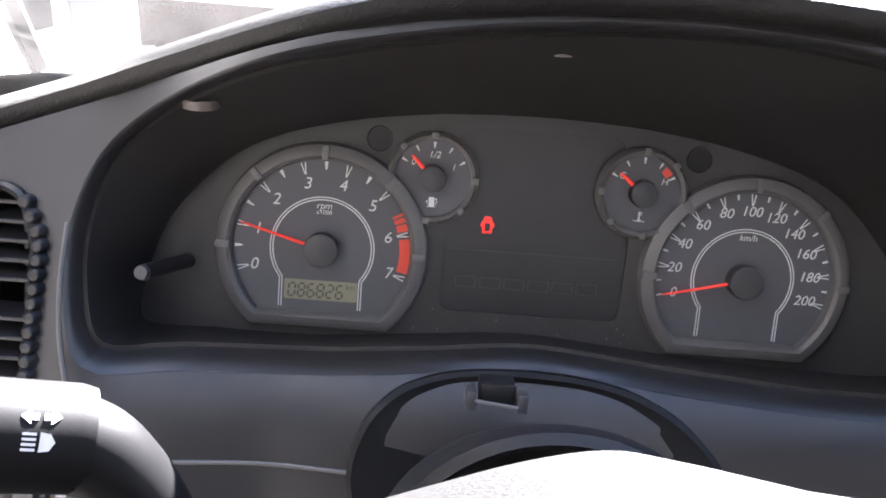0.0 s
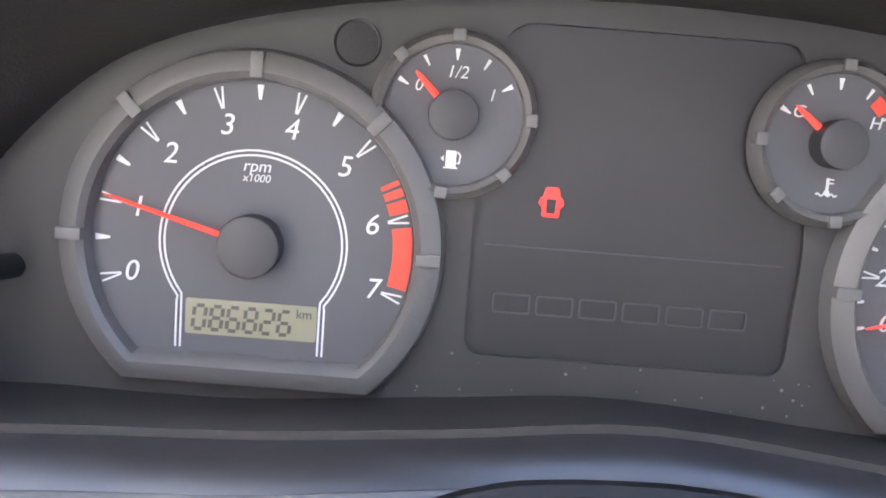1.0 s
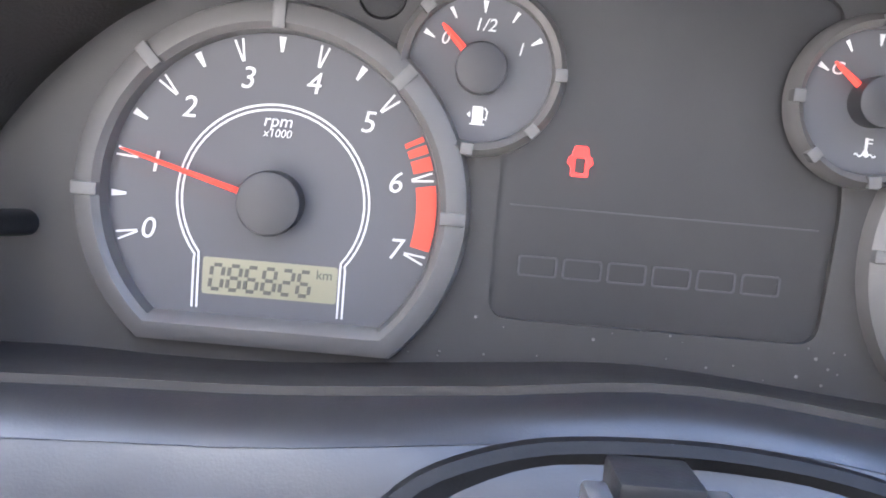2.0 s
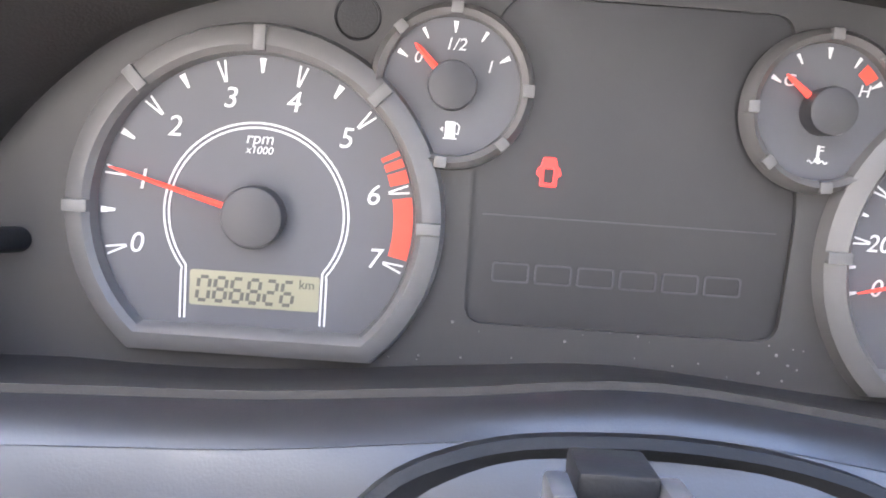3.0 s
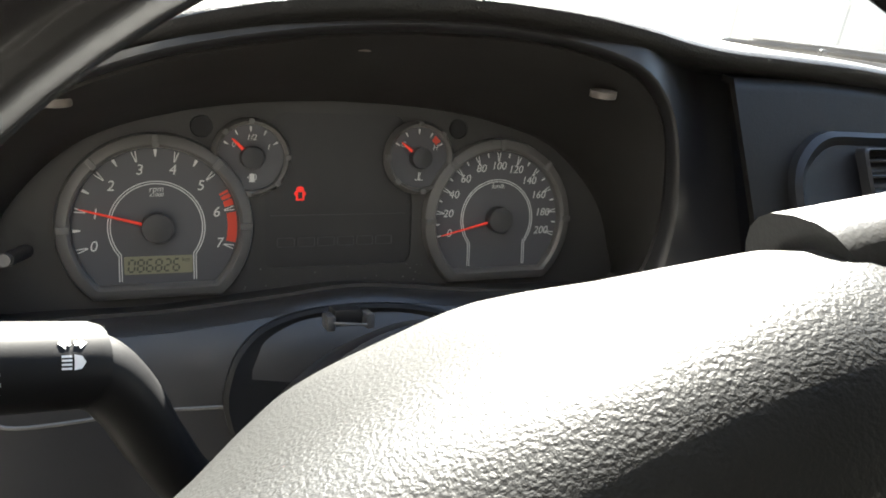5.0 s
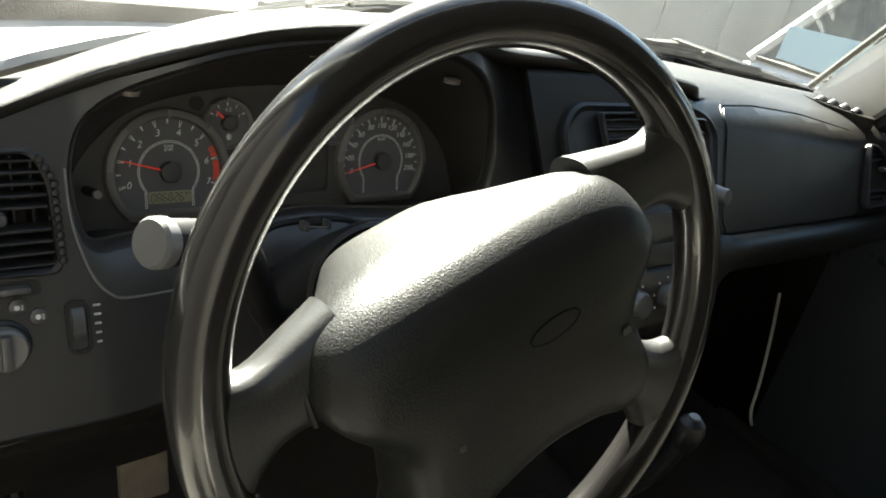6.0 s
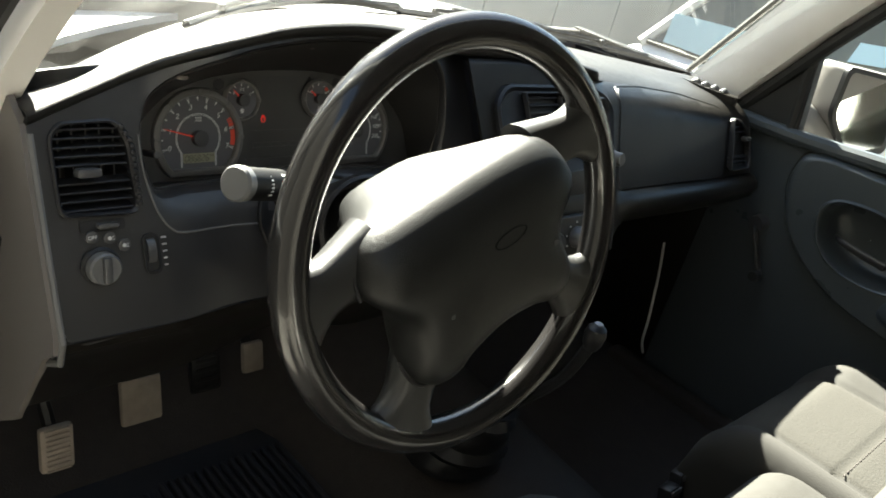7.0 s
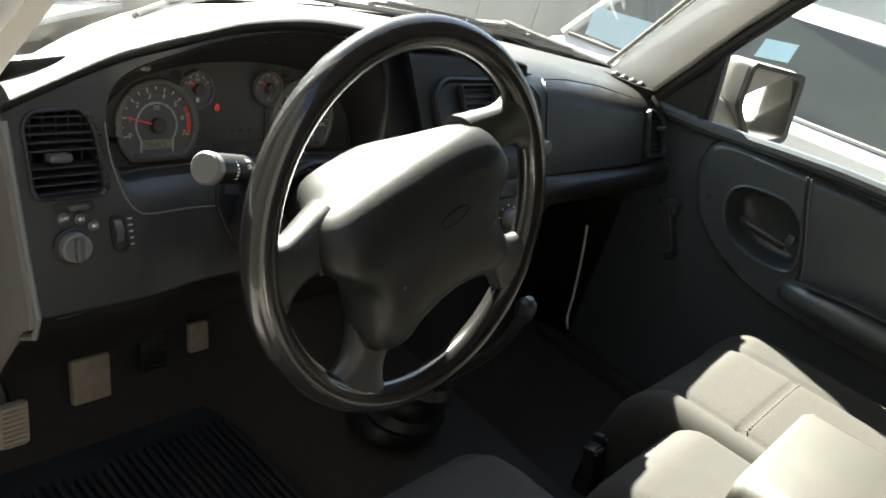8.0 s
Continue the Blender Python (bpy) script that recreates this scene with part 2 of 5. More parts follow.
M_GASKET = mat("rubber_seal", (0.012, 0.012, 0.012), 0.6, vary=0.2)
M_PAINT = mat("white_car_paint", (0.66, 0.66, 0.655), 0.25, vary=0.03, scale=3, coat=0.6)
M_GLASS = glass("window_glass")
M_SCREEN = glass("windscreen_glass", dust=0.006, gloss=0.22)
M_DIMGLASS = glass("light_cutting_dark_glass", (0.11, 0.13, 0.125))
M_MIRROR = mat("mirror_glass", (0.62, 0.62, 0.60), 0.02, metal=1.0, vary=0.0)
M_CONCRETE = mat("weathered_concrete", (0.70, 0.69, 0.64), 0.9, vary=0.28, scale=1.2, bump=0.6, bump_scale=40, dust=0.4, dust_color=(0.18, 0.18, 0.17), stretch=(1, 1, 0.35))
# near-black, so the added walls return little light to the cab
M_LIGHTCUT = mat("light_cutting_dark_render", (0.065, 0.061, 0.055), 0.9, vary=0.25, scale=1.2, bump=0.6, bump_scale=40)
M_GROUND = mat("yard_asphalt", (0.20, 0.19, 0.175), 0.95, vary=0.25, scale=2.0, bump=0.8, bump_scale=60, dust=0.4)
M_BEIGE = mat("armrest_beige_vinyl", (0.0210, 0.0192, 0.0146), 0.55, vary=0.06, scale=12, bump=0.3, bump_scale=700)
M_HEADLINER = mat("headliner_grey", (0.11, 0.108, 0.104), 0.95, vary=0.06, scale=20, bump=0.5, bump_scale=600)
M_KNOB = mat("knob_grey_plastic", (0.055, 0.055, 0.058), 0.32, vary=0.08, scale=60)
M_STALK = mat("stalk_grey_plastic", (0.006, 0.006, 0.0065), 0.5, vary=0.08, scale=60, bump=0.04, bump_scale=1800, spec=0.12)
M_STALKTIP = mat("stalk_tip_light_grey", (0.10, 0.10, 0.102), 0.4, vary=0.08, scale=60)
M_COVER = mat("column_cover_black", (0.008, 0.008, 0.0085), 0.5, vary=0.12, scale=30, bump=0.1, bump_scale=1200, spec=0.2)
M_SHROUD = mat("shroud_black_plastic", (0.011, 0.011, 0.0125), 0.40, vary=0.12, scale=30, bump=0.1, bump_scale=1200, spec=0.3)
M_SPECK = mat("pale_dust", (0.18, 0.175, 0.17), 0.9, vary=0.2, scale=400)
M_DARKGLASS = mat("dark_car_glass", (0.115, 0.117, 0.100), 0.08, vary=0.15, scale=2, spec=0.5)
M_BLUESHEET = mat("pale_blue_sheet", (0.55, 0.74, 0.80), 0.5, vary=0.05, scale=5)
M_TYRE = mat("tyre_rubber", (0.02, 0.02, 0.02), 0.8, vary=0.2)
M_CABLE = mat("pale_grey_cable", (0.45, 0.44, 0.42), 0.5, vary=0.05)
M_HOUSING = mat("mirror_housing_grey", (0.15, 0.14, 0.13), 0.5, vary=0.08, scale=10, bump=0.15, bump_scale=600)
M_SCREW = mat("screw_zinc", (0.12, 0.102, 0.088), 0.45, metal=0.0, vary=0.15, scale=200)

# ---- instrument cluster ----
TACH, SPEEDO, FUEL, TEMP = (-0.0003, 0.0297), (0.2082, 0.0297), (0.0512, 0.0686), (0.1530, 0.0690)
FACE_Y = 0.0
cluster = thing("instrument_cluster", "dark grey instrument cluster with four grey-ringed dials, lit red needles", "instrument cluster", DM)


def ring_outline(c, r, chord=None, n=72):
    """A circle, cut straight at chord below its centre."""
    if chord is None:
        return [(c[0] + r * math.cos(k * math.tau / n), c[1] + r * math.sin(k * math.tau / n)) for k in range(n)]
    a = math.asin(chord / r)
    m = n - 12
    arc = [-a + (math.pi + 2 * a) * k / (m - 1) for k in range(m)]
    out = [(c[0] + r * math.cos(q), c[1] + r * math.sin(q)) for q in arc]
    x = r * math.cos(a)
    out += [(c[0] - x + 2 * x * (k + 1) / 13, c[1] - chord) for k in range(12)]
    return out


def ribbon(path, width, y, thick=0.00025):
    """A flat painted line on the dial."""
    pts = [Vector(p) for p in path]
    L, R = [], []
    for i, p in enumerate(pts):
        t = (pts[min(i + 1, len(pts) - 1)] - pts[max(i - 1, 0)]).normalized()
        nrm = Vector((-t.y, t.x)) * width / 2
        L.append(p + nrm), R.append(p - nrm)
    rings = [[(a.x, y, a.y), (b.x, y, b.y), (b.x, y + thick, b.y), (a.x, y + thick, a.y)] for a, b in zip(L, R)]
    return loft(rings)


def flat(poly, y, thick=0.00025):
    return plate(poly, [], y, y + thick)


def polar(c, r, deg):
    return (c[0] + r * math.cos(radians(deg)), c[1] + r * math.sin(radians(deg)))


def wedge(c, r0, r1, deg, half0, half1):
    """A tick from radius r0 to r1, half0 and half1 wide to each side."""
    d = Vector((math.cos(radians(deg)), math.sin(radians(deg))))
    s = Vector((-d.y, d.x))
    o = Vector(c)
    return [tuple(o + d * r + s * h) for r, h in ((r0, -half0), (r0, half0), (r1, half1), (r1, -half1))]


def clear_of(pts, other):
    """Push points out of another ring's circle (centre, radius)."""
    if other is None:
        return pts
    out = []
    for x, z in pts:
        d = Vector((x - other[0][0], z - other[0][1]))
        if d.length < other[1]:
            d = d.normalized() * other[1]
        out.append((other[0][0] + d.x, other[0][1] + d.y))
    return out


def bezel(c, r_in, r_out, chord_in, chord_out, high, notches, other=None):
    prof = [(0, 0.0), (0.0006, high * 0.75), (0.0022, high), (0.55 * (r_out - r_in), high * 0.93), (0.85 * (r_out - r_in), high * 0.7), (r_out - r_in, 0.0)]
    rings = []
    for d, h in prof:
        k = d / (r_out - r_in)
        ch = None if chord_in is None else chord_in + (chord_out - chord_in) * k
        rings.append([(x, FACE_Y - h, z) for x, z in clear_of(ring_outline(c, r_in + d, ch), other)])
    ring = part("bezel", loft(rings, caps=False), M_BEZEL, cluster, "grey satin dial ring")
    for deg in notches:
        a = polar(c, r_in + 0.0004, deg)
        bm = box(0.0002, (r_out - r_in) * 0.80, -high - 0.0004, 0.0, -0.0017, 0.0017, 0.0004)
        part("notch", moved(bm, at(a[0], 0, a[1]) @ Matrix.Rotation(-radians(deg), 4, "Y")), M_NOTCH, ring)
    return ring


def needle(c, deg, length, hub_r, hub_h, w):
    d = polar((0, 0), 1, deg)
    s = (-d[1], d[0])
    y = FACE_Y - 0.0040
    rings = []
    for r, h in ((hub_r * 0.6, w), (length * 0.9, w * 0.62), (length, w * 0.25)):
        p = (c[0] + d[0] * r, c[1] + d[1] * r)
        rings.append([(p[0] + s[0] * h, y, p[1] + s[1] * h), (p[0], y - 0.0009, p[1]), (p[0] - s[0] * h, y, p[1] - s[1] * h), (p[0], y + 0.0008, p[1])])
    part("needle", loft(rings), M_RED, cluster, "red backlit needle")
    prof = [(hub_r * 0.98, 0), (hub_r, hub_h * 0.85), (hub_r * 0.96, hub_h * 0.97), (hub_r * 0.88, hub_h), (0, hub_h * 1.02)]
    part("needle_hub", moved(lathe(prof, 40), at(c[0], FACE_Y, c[1])), M_HUB, cluster, "round black needle hub")


def label(body, x, z, size, material=None, slant=0.18):
    part("numeral", moved(text_mesh(body, size, 0.00012, slant), at(x, FACE_Y - 0.0012, z)), material or M_WHITE, cluster)


def big_dial(c, ticks, nums, needle_deg, unit):
    part("dial_face", plate(ring_outline(c, 0.0450, 0.0318), [], FACE_Y - 0.0008, FACE_Y + 0.001), M_FACE, cluster, "slate grey dial face")
    bezel(c, 0.0437, 0.0525, 0.0314, 0.0400, 0.0072, (90, 133, 47, 180, 0))
    for deg, kind in ticks:
        y = FACE_Y - 0.0012
        if kind == 2:      # hollow wedge: two strokes that meet
            for s in (-1, 1):
                a, b = polar(c, 0.0372, deg + s * 0.25), polar(c, 0.0429, deg + s * 1.4)
                part("tick", ribbon([Vector(a), Vector(b)], 0.00055, y), M_WHITE, cluster)
        else:
            part("tick", flat(wedge(c, 0.0390 if kind else 0.0402, 0.0429, deg, 0.00035, 0.0009 if kind else 0.0006), y), M_WHITE, cluster)
    for body, deg, r, size in nums:
        p = polar(c, r, deg)
        label(body, p[0], p[1], size)
    # the double line round the hub, open at the bottom
    for off in (0.0, 0.0013):
        r = 0.0255 - off
        arc = [polar(c, r, 218 - 256 * k / 40) for k in range(41)]
        x = 0.0203 - off
        path = [(c[0] - x, c[1] - 0.0300), (c[0] - x, c[1] - 0.0170)] + arc + [(c[0] + x, c[1] - 0.0170), (c[0] + x, c[1] - 0.0300)]
        part("dial_line", ribbon([Vector(p) for p in path], 0.00055, FACE_Y - 0.0012), M_WHITE, cluster)
    needle(c, needle_deg, 0.0412, 0.0085, 0.0085, 0.00085)
    for body, z, size in unit:
        label(body, c[0], c[1] + z, size)


t_deg = [196.7 - 30.49 * k / 2 for k in range(15)]
big_dial(TACH, [(d, 2 if k % 2 == 0 else 1) for k, d in enumerate(t_deg) if k not in (11, 13)],
         [(str(k), 196.7 - 30.49 * k, 0.0345 if k in (0, 7) else 0.0327, 0.0080) for k in range(8)], 164.6, (("rpm", 0.0212, 0.0046), ("x1000", 0.0180, 0.0030)))
s_deg = [194.2 - 1.042 * 10 * k for k in range(21)]
big_dial(SPEEDO, [(d, 2 if k % 2 == 0 and k > 1 else 0) for k, d in enumerate(s_deg)],
         [(str(20 * k), 194.2 - 20.84 * k, 0.0348 if k < 5 else 0.0342 if k < 7 else 0.0332, 0.0070) for k in range(11)], 193.6, (("km/h", 0.0212, 0.0044),))
# red band of the rev counter
for a, b in ((196.7 - 30.49 * 5.52, 196.7 - 30.49 * 5.58), (196.7 - 30.49 * 5.62, 196.7 - 30.49 * 5.72), (196.7 - 30.49 * 5.76, 196.7 - 30.49 * 5.92), (196.7 - 30.49 * 6.1, 196.7 - 30.49 * 6.88)):
    pts = [polar(TACH, 0.0433, a + (b - a) * k / 8) for k in range(9)] + [polar(TACH, 0.0380, b + (a - b) * k / 8) for k in range(9)]
    part("red_band", flat(pts, FACE_Y - 0.0012), M_REDBAND, cluster)
lcd = part("odometer_display", plate(round_rect(-0.0181, 0.0181, 0.0036, 0.0136, 0.0008), [], FACE_Y - 0.0011, FACE_Y), M_LCD, cluster, "olive odometer display")
SEGMENTS = {"0": "abcdef", "8": "abcdefg", "6": "acdefg", "2": "abdeg"}


def segment_digit(ch, x, z, w, h, t):
    """One digit of a seven-segment display, leaning a little."""
    bars = {"a": (0, h / 2, 1), "g": (0, 0, 1), "d": (0, -h / 2, 1), "f": (-w / 2, h / 4, 0), "b": (w / 2, h / 4, 0), "e": (-w / 2, -h / 4, 0), "c": (w / 2, -h / 4, 0)}
    for k in SEGMENTS[ch]:
        bx, bz, across = bars[k]
        hx, hz = (w / 2 - t * 0.55, t / 2) if across else (t / 2, h / 4 - t * 0.55)
        part("segment", flat([(x + bx + px * hx + 0.10 * (bz + pz * hz), z + bz + pz * hz) for px, pz in ((-1, -1), (1, -1), (1, 1), (-1, 1))], FACE_Y - 0.0014, 0.0002), M_LCDINK, lcd)


for k, ch in enumerate("086826"):
    segment_digit(ch, -0.0142 + 0.0047 * k, 0.0084, 0.0031, 0.0066, 0.00095)
part("reading", moved(text_mesh("km", 0.0036, 0.0001), at(0.0146, FACE_Y - 0.0014, 0.0112)), M_LCDINK, lcd)

for c, end, nd in ((FUEL, "fuel", 135), (TEMP, "temp", 142)):
    part("dial_face", plate(clear_of(ring_outline(c, 0.0188), (TACH, 0.0490) if c == FUEL else (SPEEDO, 0.0490)), [], FACE_Y - 0.0018, FACE_Y + 0.001), M_FACE, cluster, "slate grey dial face")
    bezel(c, 0.0183, 0.0226, None, None, 0.0058, (90, 135, 0, 315, 265) if c == FUEL else (90, 45, 180, 225, 275), (TACH, 0.0500) if c == FUEL else (SPEEDO, 0.0500))
    for deg, kind in ((150, 1), (120, 0), (90, 1), (60, 0), (30, 1)):
        part("tick", flat(wedge(c, 0.0144, 0.0174, deg, 0.0002, 0.0007 if kind else 0.0005), FACE_Y - 0.0022), M_WHITE, cluster)
    needle(c, nd, 0.0150, 0.0066, 0.0090, 0.0011)
for body, x, z in (("0", FUEL[0] - 0.0098, FUEL[1] + 0.0072), ("1/2", FUEL[0] + 0.0002, FUEL[1] + 0.0112), ("1", FUEL[0] + 0.0098, FUEL[1] + 0.0058), ("C", TEMP[0] - 0.0105, TEMP[1] + 0.0078), ("H", TEMP[0] + 0.0104, TEMP[1] + 0.0062)):
    part("numeral", moved(text_mesh(body, 0.0046, 0.00012, 0.2), at(x, FACE_Y - 0.0022, z)), M_WHITE, cluster)
part("red_band", flat([polar(TEMP, 0.0172, 36 + 16 * k / 5) for k in range(6)] + [polar(TEMP, 0.0135, 52 - 16 * k / 5) for k in range(6)], FACE_Y - 0.0022), M_REDBAND, cluster)
# fuel pump and thermometer signs
fx, fz = FUEL[0] + 0.0006, FUEL[1] - 0.0115
pump = join(flat(round_rect(fx - 0.0017, fx + 0.0011, fz - 0.0022, fz + 0.0022, 0.0003), FACE_Y - 0.0022), flat([(fx - 0.0032, fz), (fx - 0.0022, fz - 0.0008), (fx - 0.0022, fz + 0.0008)], FACE_Y - 0.0022),
            ribbon([Vector(p) for p in ((fx + 0.0012, fz - 0.0010), (fx + 0.0019, fz - 0.0012), (fx + 0.0022, fz + 0.0010), (fx + 0.0014, fz + 0.0019))], 0.0004, FACE_Y - 0.0022), flat([(fx - 0.0022, fz - 0.0026), (fx + 0.0016, fz - 0.0026), (fx + 0.0016, fz - 0.0022), (fx - 0.0022, fz - 0.0022)], FACE_Y - 0.0022))
part("fuel_sign", pump, M_WHITE, cluster)
hx, hz = TEMP[0], TEMP[1] - 0.0118
wave = [Vector((hx - 0.0028 + 0.0056 * k / 16, hz - 0.0018 + 0.0004 * math.sin(k * 1.2))) for k in range(17)]
part("temperature_sign", join(flat(round_rect(hx - 0.0004, hx + 0.0004, hz - 0.001, hz + 0.0028, 0.0003), FACE_Y - 0.0022), ribbon(wave, 0.0004, FACE_Y - 0.0022), flat(ring_outline((hx, hz - 0.0012), 0.0008, n=12), FACE_Y - 0.0022),
                               flat(round_rect(hx, hx + 0.0016, hz + 0.0012, hz + 0.0016, 0.0001), FACE_Y - 0.0022), flat(round_rect(hx, hx + 0.0016, hz + 0.0022, hz + 0.0026, 0.0001), FACE_Y - 0.0022)), M_WHITE, cluster)
# the warning panel between the dials, with one lamp lit
PANEL = rounded([(0.0590, 0.0035), (0.1485, 0.0035), (0.1500, 0.040), (0.1430, 0.0945), (0.0660, 0.0945), (0.0590, 0.080)], 0.006)
part("warning_panel", plate(PANEL, [], 0.0015, 0.003), M_PANEL, cluster, "unlit black warning lamp panel")
part("panel_line", ribbon([Vector((0.0625, 0.0345)), Vector((0.1455, 0.0345))], 0.0004, 0.0011), M_FAINT, cluster)
lx, lz = 0.0799, 0.0475
lamp_out = rounded([(lx - 0.0024, lz - 0.0042), (lx + 0.0024, lz - 0.0042), (lx + 0.0024, lz - 0.0015), (lx + 0.0036, lz - 0.0008), (lx + 0.0030, lz + 0.0012), (lx + 0.0024, lz + 0.0012), (lx + 0.0018, lz + 0.0040), (lx - 0.0018, lz + 0.0040), (lx - 0.0024, lz + 0.0012), (lx - 0.0030, lz + 0.0012), (lx - 0.0036, lz - 0.0008), (lx - 0.0024, lz - 0.0015)], 0.0006, 2)
lamp_in = rounded([(lx - 0.0013, lz - 0.0032), (lx + 0.0013, lz - 0.0032), (lx + 0.0014, lz + 0.0008), (lx - 0.0014, lz + 0.0008)], 0.0004, 2)
part("door_ajar_lamp", plate(lamp_out, [lamp_in], 0.0008, 0.0012), M_LAMP, cluster, "lit red door-ajar lamp")
# a word in hollow capitals is shown as six plain framed blocks
for k in range(6):
    x = 0.0662 + k * 0.0121
    part("block", plate(round_rect(x, x + 0.0106, 0.0155, 0.0212, 0.0008, 2), [round_rect(x + 0.0005, x + 0.0101, 0.0160, 0.0207, 0.0006, 2)], 0.0010, 0.0014), M_FAINT, cluster)
# the mask round the dials
MASK = [(-0.088, -0.014), (-0.087, 0.012), (-0.077, 0.040), (-0.055, 0.066), (-0.030, 0.083), (0.010, 0.095), (0.055, 0.1015), (0.104, 0.1035), (0.153, 0.1015), (0.198, 0.095), (0.238, 0.083), (0.263, 0.066), (0.285, 0.040), (0.295, 0.012), (0.296, -0.014), (0.240, -0.016), (0.170, -0.013), (0.104, -0.008), (0.058, -0.011), (0.0, -0.016), (-0.050, -0.016)]
OPEN = [(-0.082, -0.007), (-0.091, 0.020), (-0.090, 0.050), (-0.078, 0.077), (-0.048, 0.099), (0.0, 0.117), (0.055, 0.129), (0.104, 0.135), (0.153, 0.137), (0.205, 0.134), (0.250, 0.123), (0.279, 0.099), (0.291, 0.065), (0.292, 0.028), (0.278, -0.006), (0.240, -0.011), (0.170, -0.007), (0.104, -0.001), (0.055, -0.005), (0.0, -0.009), (-0.050, -0.008)]
mask_line = [(p.x, p.y) for p in smooth_line([(*p, 0) for p in MASK], 5, True)]
open_line = [(p.x, p.y) for p in smooth_line([(*p, 0) for p in OPEN], 5, True)]
part("mask", plate(mask_line, [PANEL], -0.0004, 0.0025), M_MASK, cluster, "matt grey mask round the dials")
for x, z in ((0.0245, 0.0855), (0.1795, 0.0870)):
    part("round_blank", moved(lathe([(0.0064, 0.0006), (0.0062, 0.0012), (0.0057, 0.0010), (0.0054, -0.0002), (0, -0.0002)], 28), at(x, 0, z)), M_BLACK, cluster, "round black blank in the mask")
# trip reset rod at the mask's edge
rod = part("reset_rod", sweep([(-0.066, 0.0, 0.0185), (-0.0705, -0.050, 0.0225)], 0.0036, 14), M_BLACK, cluster, "black reset rod with a pale tip")
part("rod_tip", sweep([(-0.0704, -0.0495, 0.0225), (-0.0708, -0.0525, 0.0228)], 0.0030, 14), M_KNOB, rod)
# pale specks of dust lying on the mask's lower edge
random.seed(5)
specks = join(*[moved(lathe([(r, 0.0), (r * 0.6, 0.0002), (0, 0.00025)], 6), at(x, -0.0005, z)) for x, z, r in [(random.uniform(-0.03, 0.16), random.uniform(-0.010, 0.0035), random.uniform(0.00015, 0.0006)) for k in range(45)]])
tagged(part("dust_specks", specks, M_SPECK, cluster, "pale specks of dust"), "pale specks of dust", kind="stuff")

# ---- dashboard ----
def ease(a, b, v):
    t = min(1.0, max(0.0, (v - a) / (b - a)))
    return t * t * (3 - 2 * t)


def edge_roll(x, z):
    """The fascia turns back below the opening in a soft roll."""
    q = min(1.0, max(0.0, (z + 0.040) / 0.031))
    return 0.0100 * q * q * ease(-0.095, -0.065, x) * (1 - ease(0.265, 0.295, x)) * (1 - ease(0.015, 0.055, z))


def fascia_normals(ob):
    """Smooth normals of the fascia's front from its own slope."""
    out = []
    for v in ob.data.vertices:
        x, z = v.co.x, v.co.z
        n = Vector(((fascia_y(x + 0.001, z) - fascia_y(x - 0.001, z)) / 0.002, -1.0, (fascia_y(x, z + 0.001) - fascia_y(x, z - 0.001)) / 0.002)).normalized()
        out.append(n if v.co.y < fascia_y(x, z) + 0.002 else -n)
    ob.data.normals_split_custom_set_from_vertices(out)


def fascia_y(x, z):
    """The fascia leans back, and is hollowed round the steering column."""
    return -0.078 + 0.25 * z + (0.016 - 0.055 * ease(0.0, 0.10, z)) * ease(-0.09, 0.0, x) * (1 - ease(0.25, 0.33, x)) + edge_roll(x, z)


def stack_y(x, z):
    return -0.112 + 0.33 * z


def glove_y(x, z):
    """The glove box side: it rolls back into the dash top, and turns away beside the door."""
    u = min(x, 1.06) - 0.62
    return -0.096 + 0.05 * u + 0.20 * z + 14.0 * max(0.0, z - pad_top(x) + 0.040) ** 2 + 22.0 * max(0.0, x - 1.130) ** 2


def pad_top(x):
    """How high the front of the passenger's side reaches."""
    return 0.094 + 0.028 * (1 - ease(0.42, 0.61, x)) - 0.043 * ease(0.62, 1.10, x)


dash = thing("dashboard", "black grained vinyl pickup dashboard with rolled top, dusty", "dashboard", DM)
# inside of the instrument hood: from the mask out to the opening
rings = [[(x, 0.001, z) for x, z in mask_line], [(x, -0.012, z) for x, z in mask_line],
         [(0.35 * a[0] + 0.65 * b[0], -0.012 + 0.6 * (fascia_y(*b) + 0.016), 0.35 * a[1] + 0.65 * b[1]) for a, b in zip(mask_line, open_line)],
         [(x, fascia_y(x, z) + 0.0095, z) for x, z in open_line]]
hood_in = part("hood_lining", sheet([r + r[:1] for r in rings], 0.002), M_HOOD, dash, "black lining of the instrument hood")
# fascia with the opening, and its rounded rim
LIP = [(-0.190, 0.055), (-0.150, 0.071), (-0.100, 0.090), (-0.060, 0.105), (0.0, 0.124), (0.050, 0.136), (0.104, 0.142), (0.155, 0.144), (0.210, 0.141), (0.255, 0.136), (0.290, 0.131), (0.320, 0.128), (0.345, 0.126)]
lip_line = smooth_line([(*p, 0) for p in LIP], 4)
seam = [(-0.0955, 0.045), (-0.0960, 0.020), (-0.0930, -0.005), (-0.086, -0.028), (-0.076, -0.042), (-0.060, -0.0475), (0.0, -0.050), (0.060, -0.053)]
outer = [(p.x, p.y) for p in lip_line] + [(0.345, -0.10), (0.30, -0.135), (0.20, -0.135), (0.10, -0.130), (0.0, -0.128), (-0.10, -0.126), (-0.168, -0.130), (-0.182, -0.126), (-0.187, -0.110), (-0.189, -0.02)]
VENT = rounded([(-0.176, -0.022), (-0.1035, -0.024), (-0.1050, 0.038), (-0.114, 0.060), (-0.166, 0.058), (-0.176, 0.046)], 0.010)
out_n = []
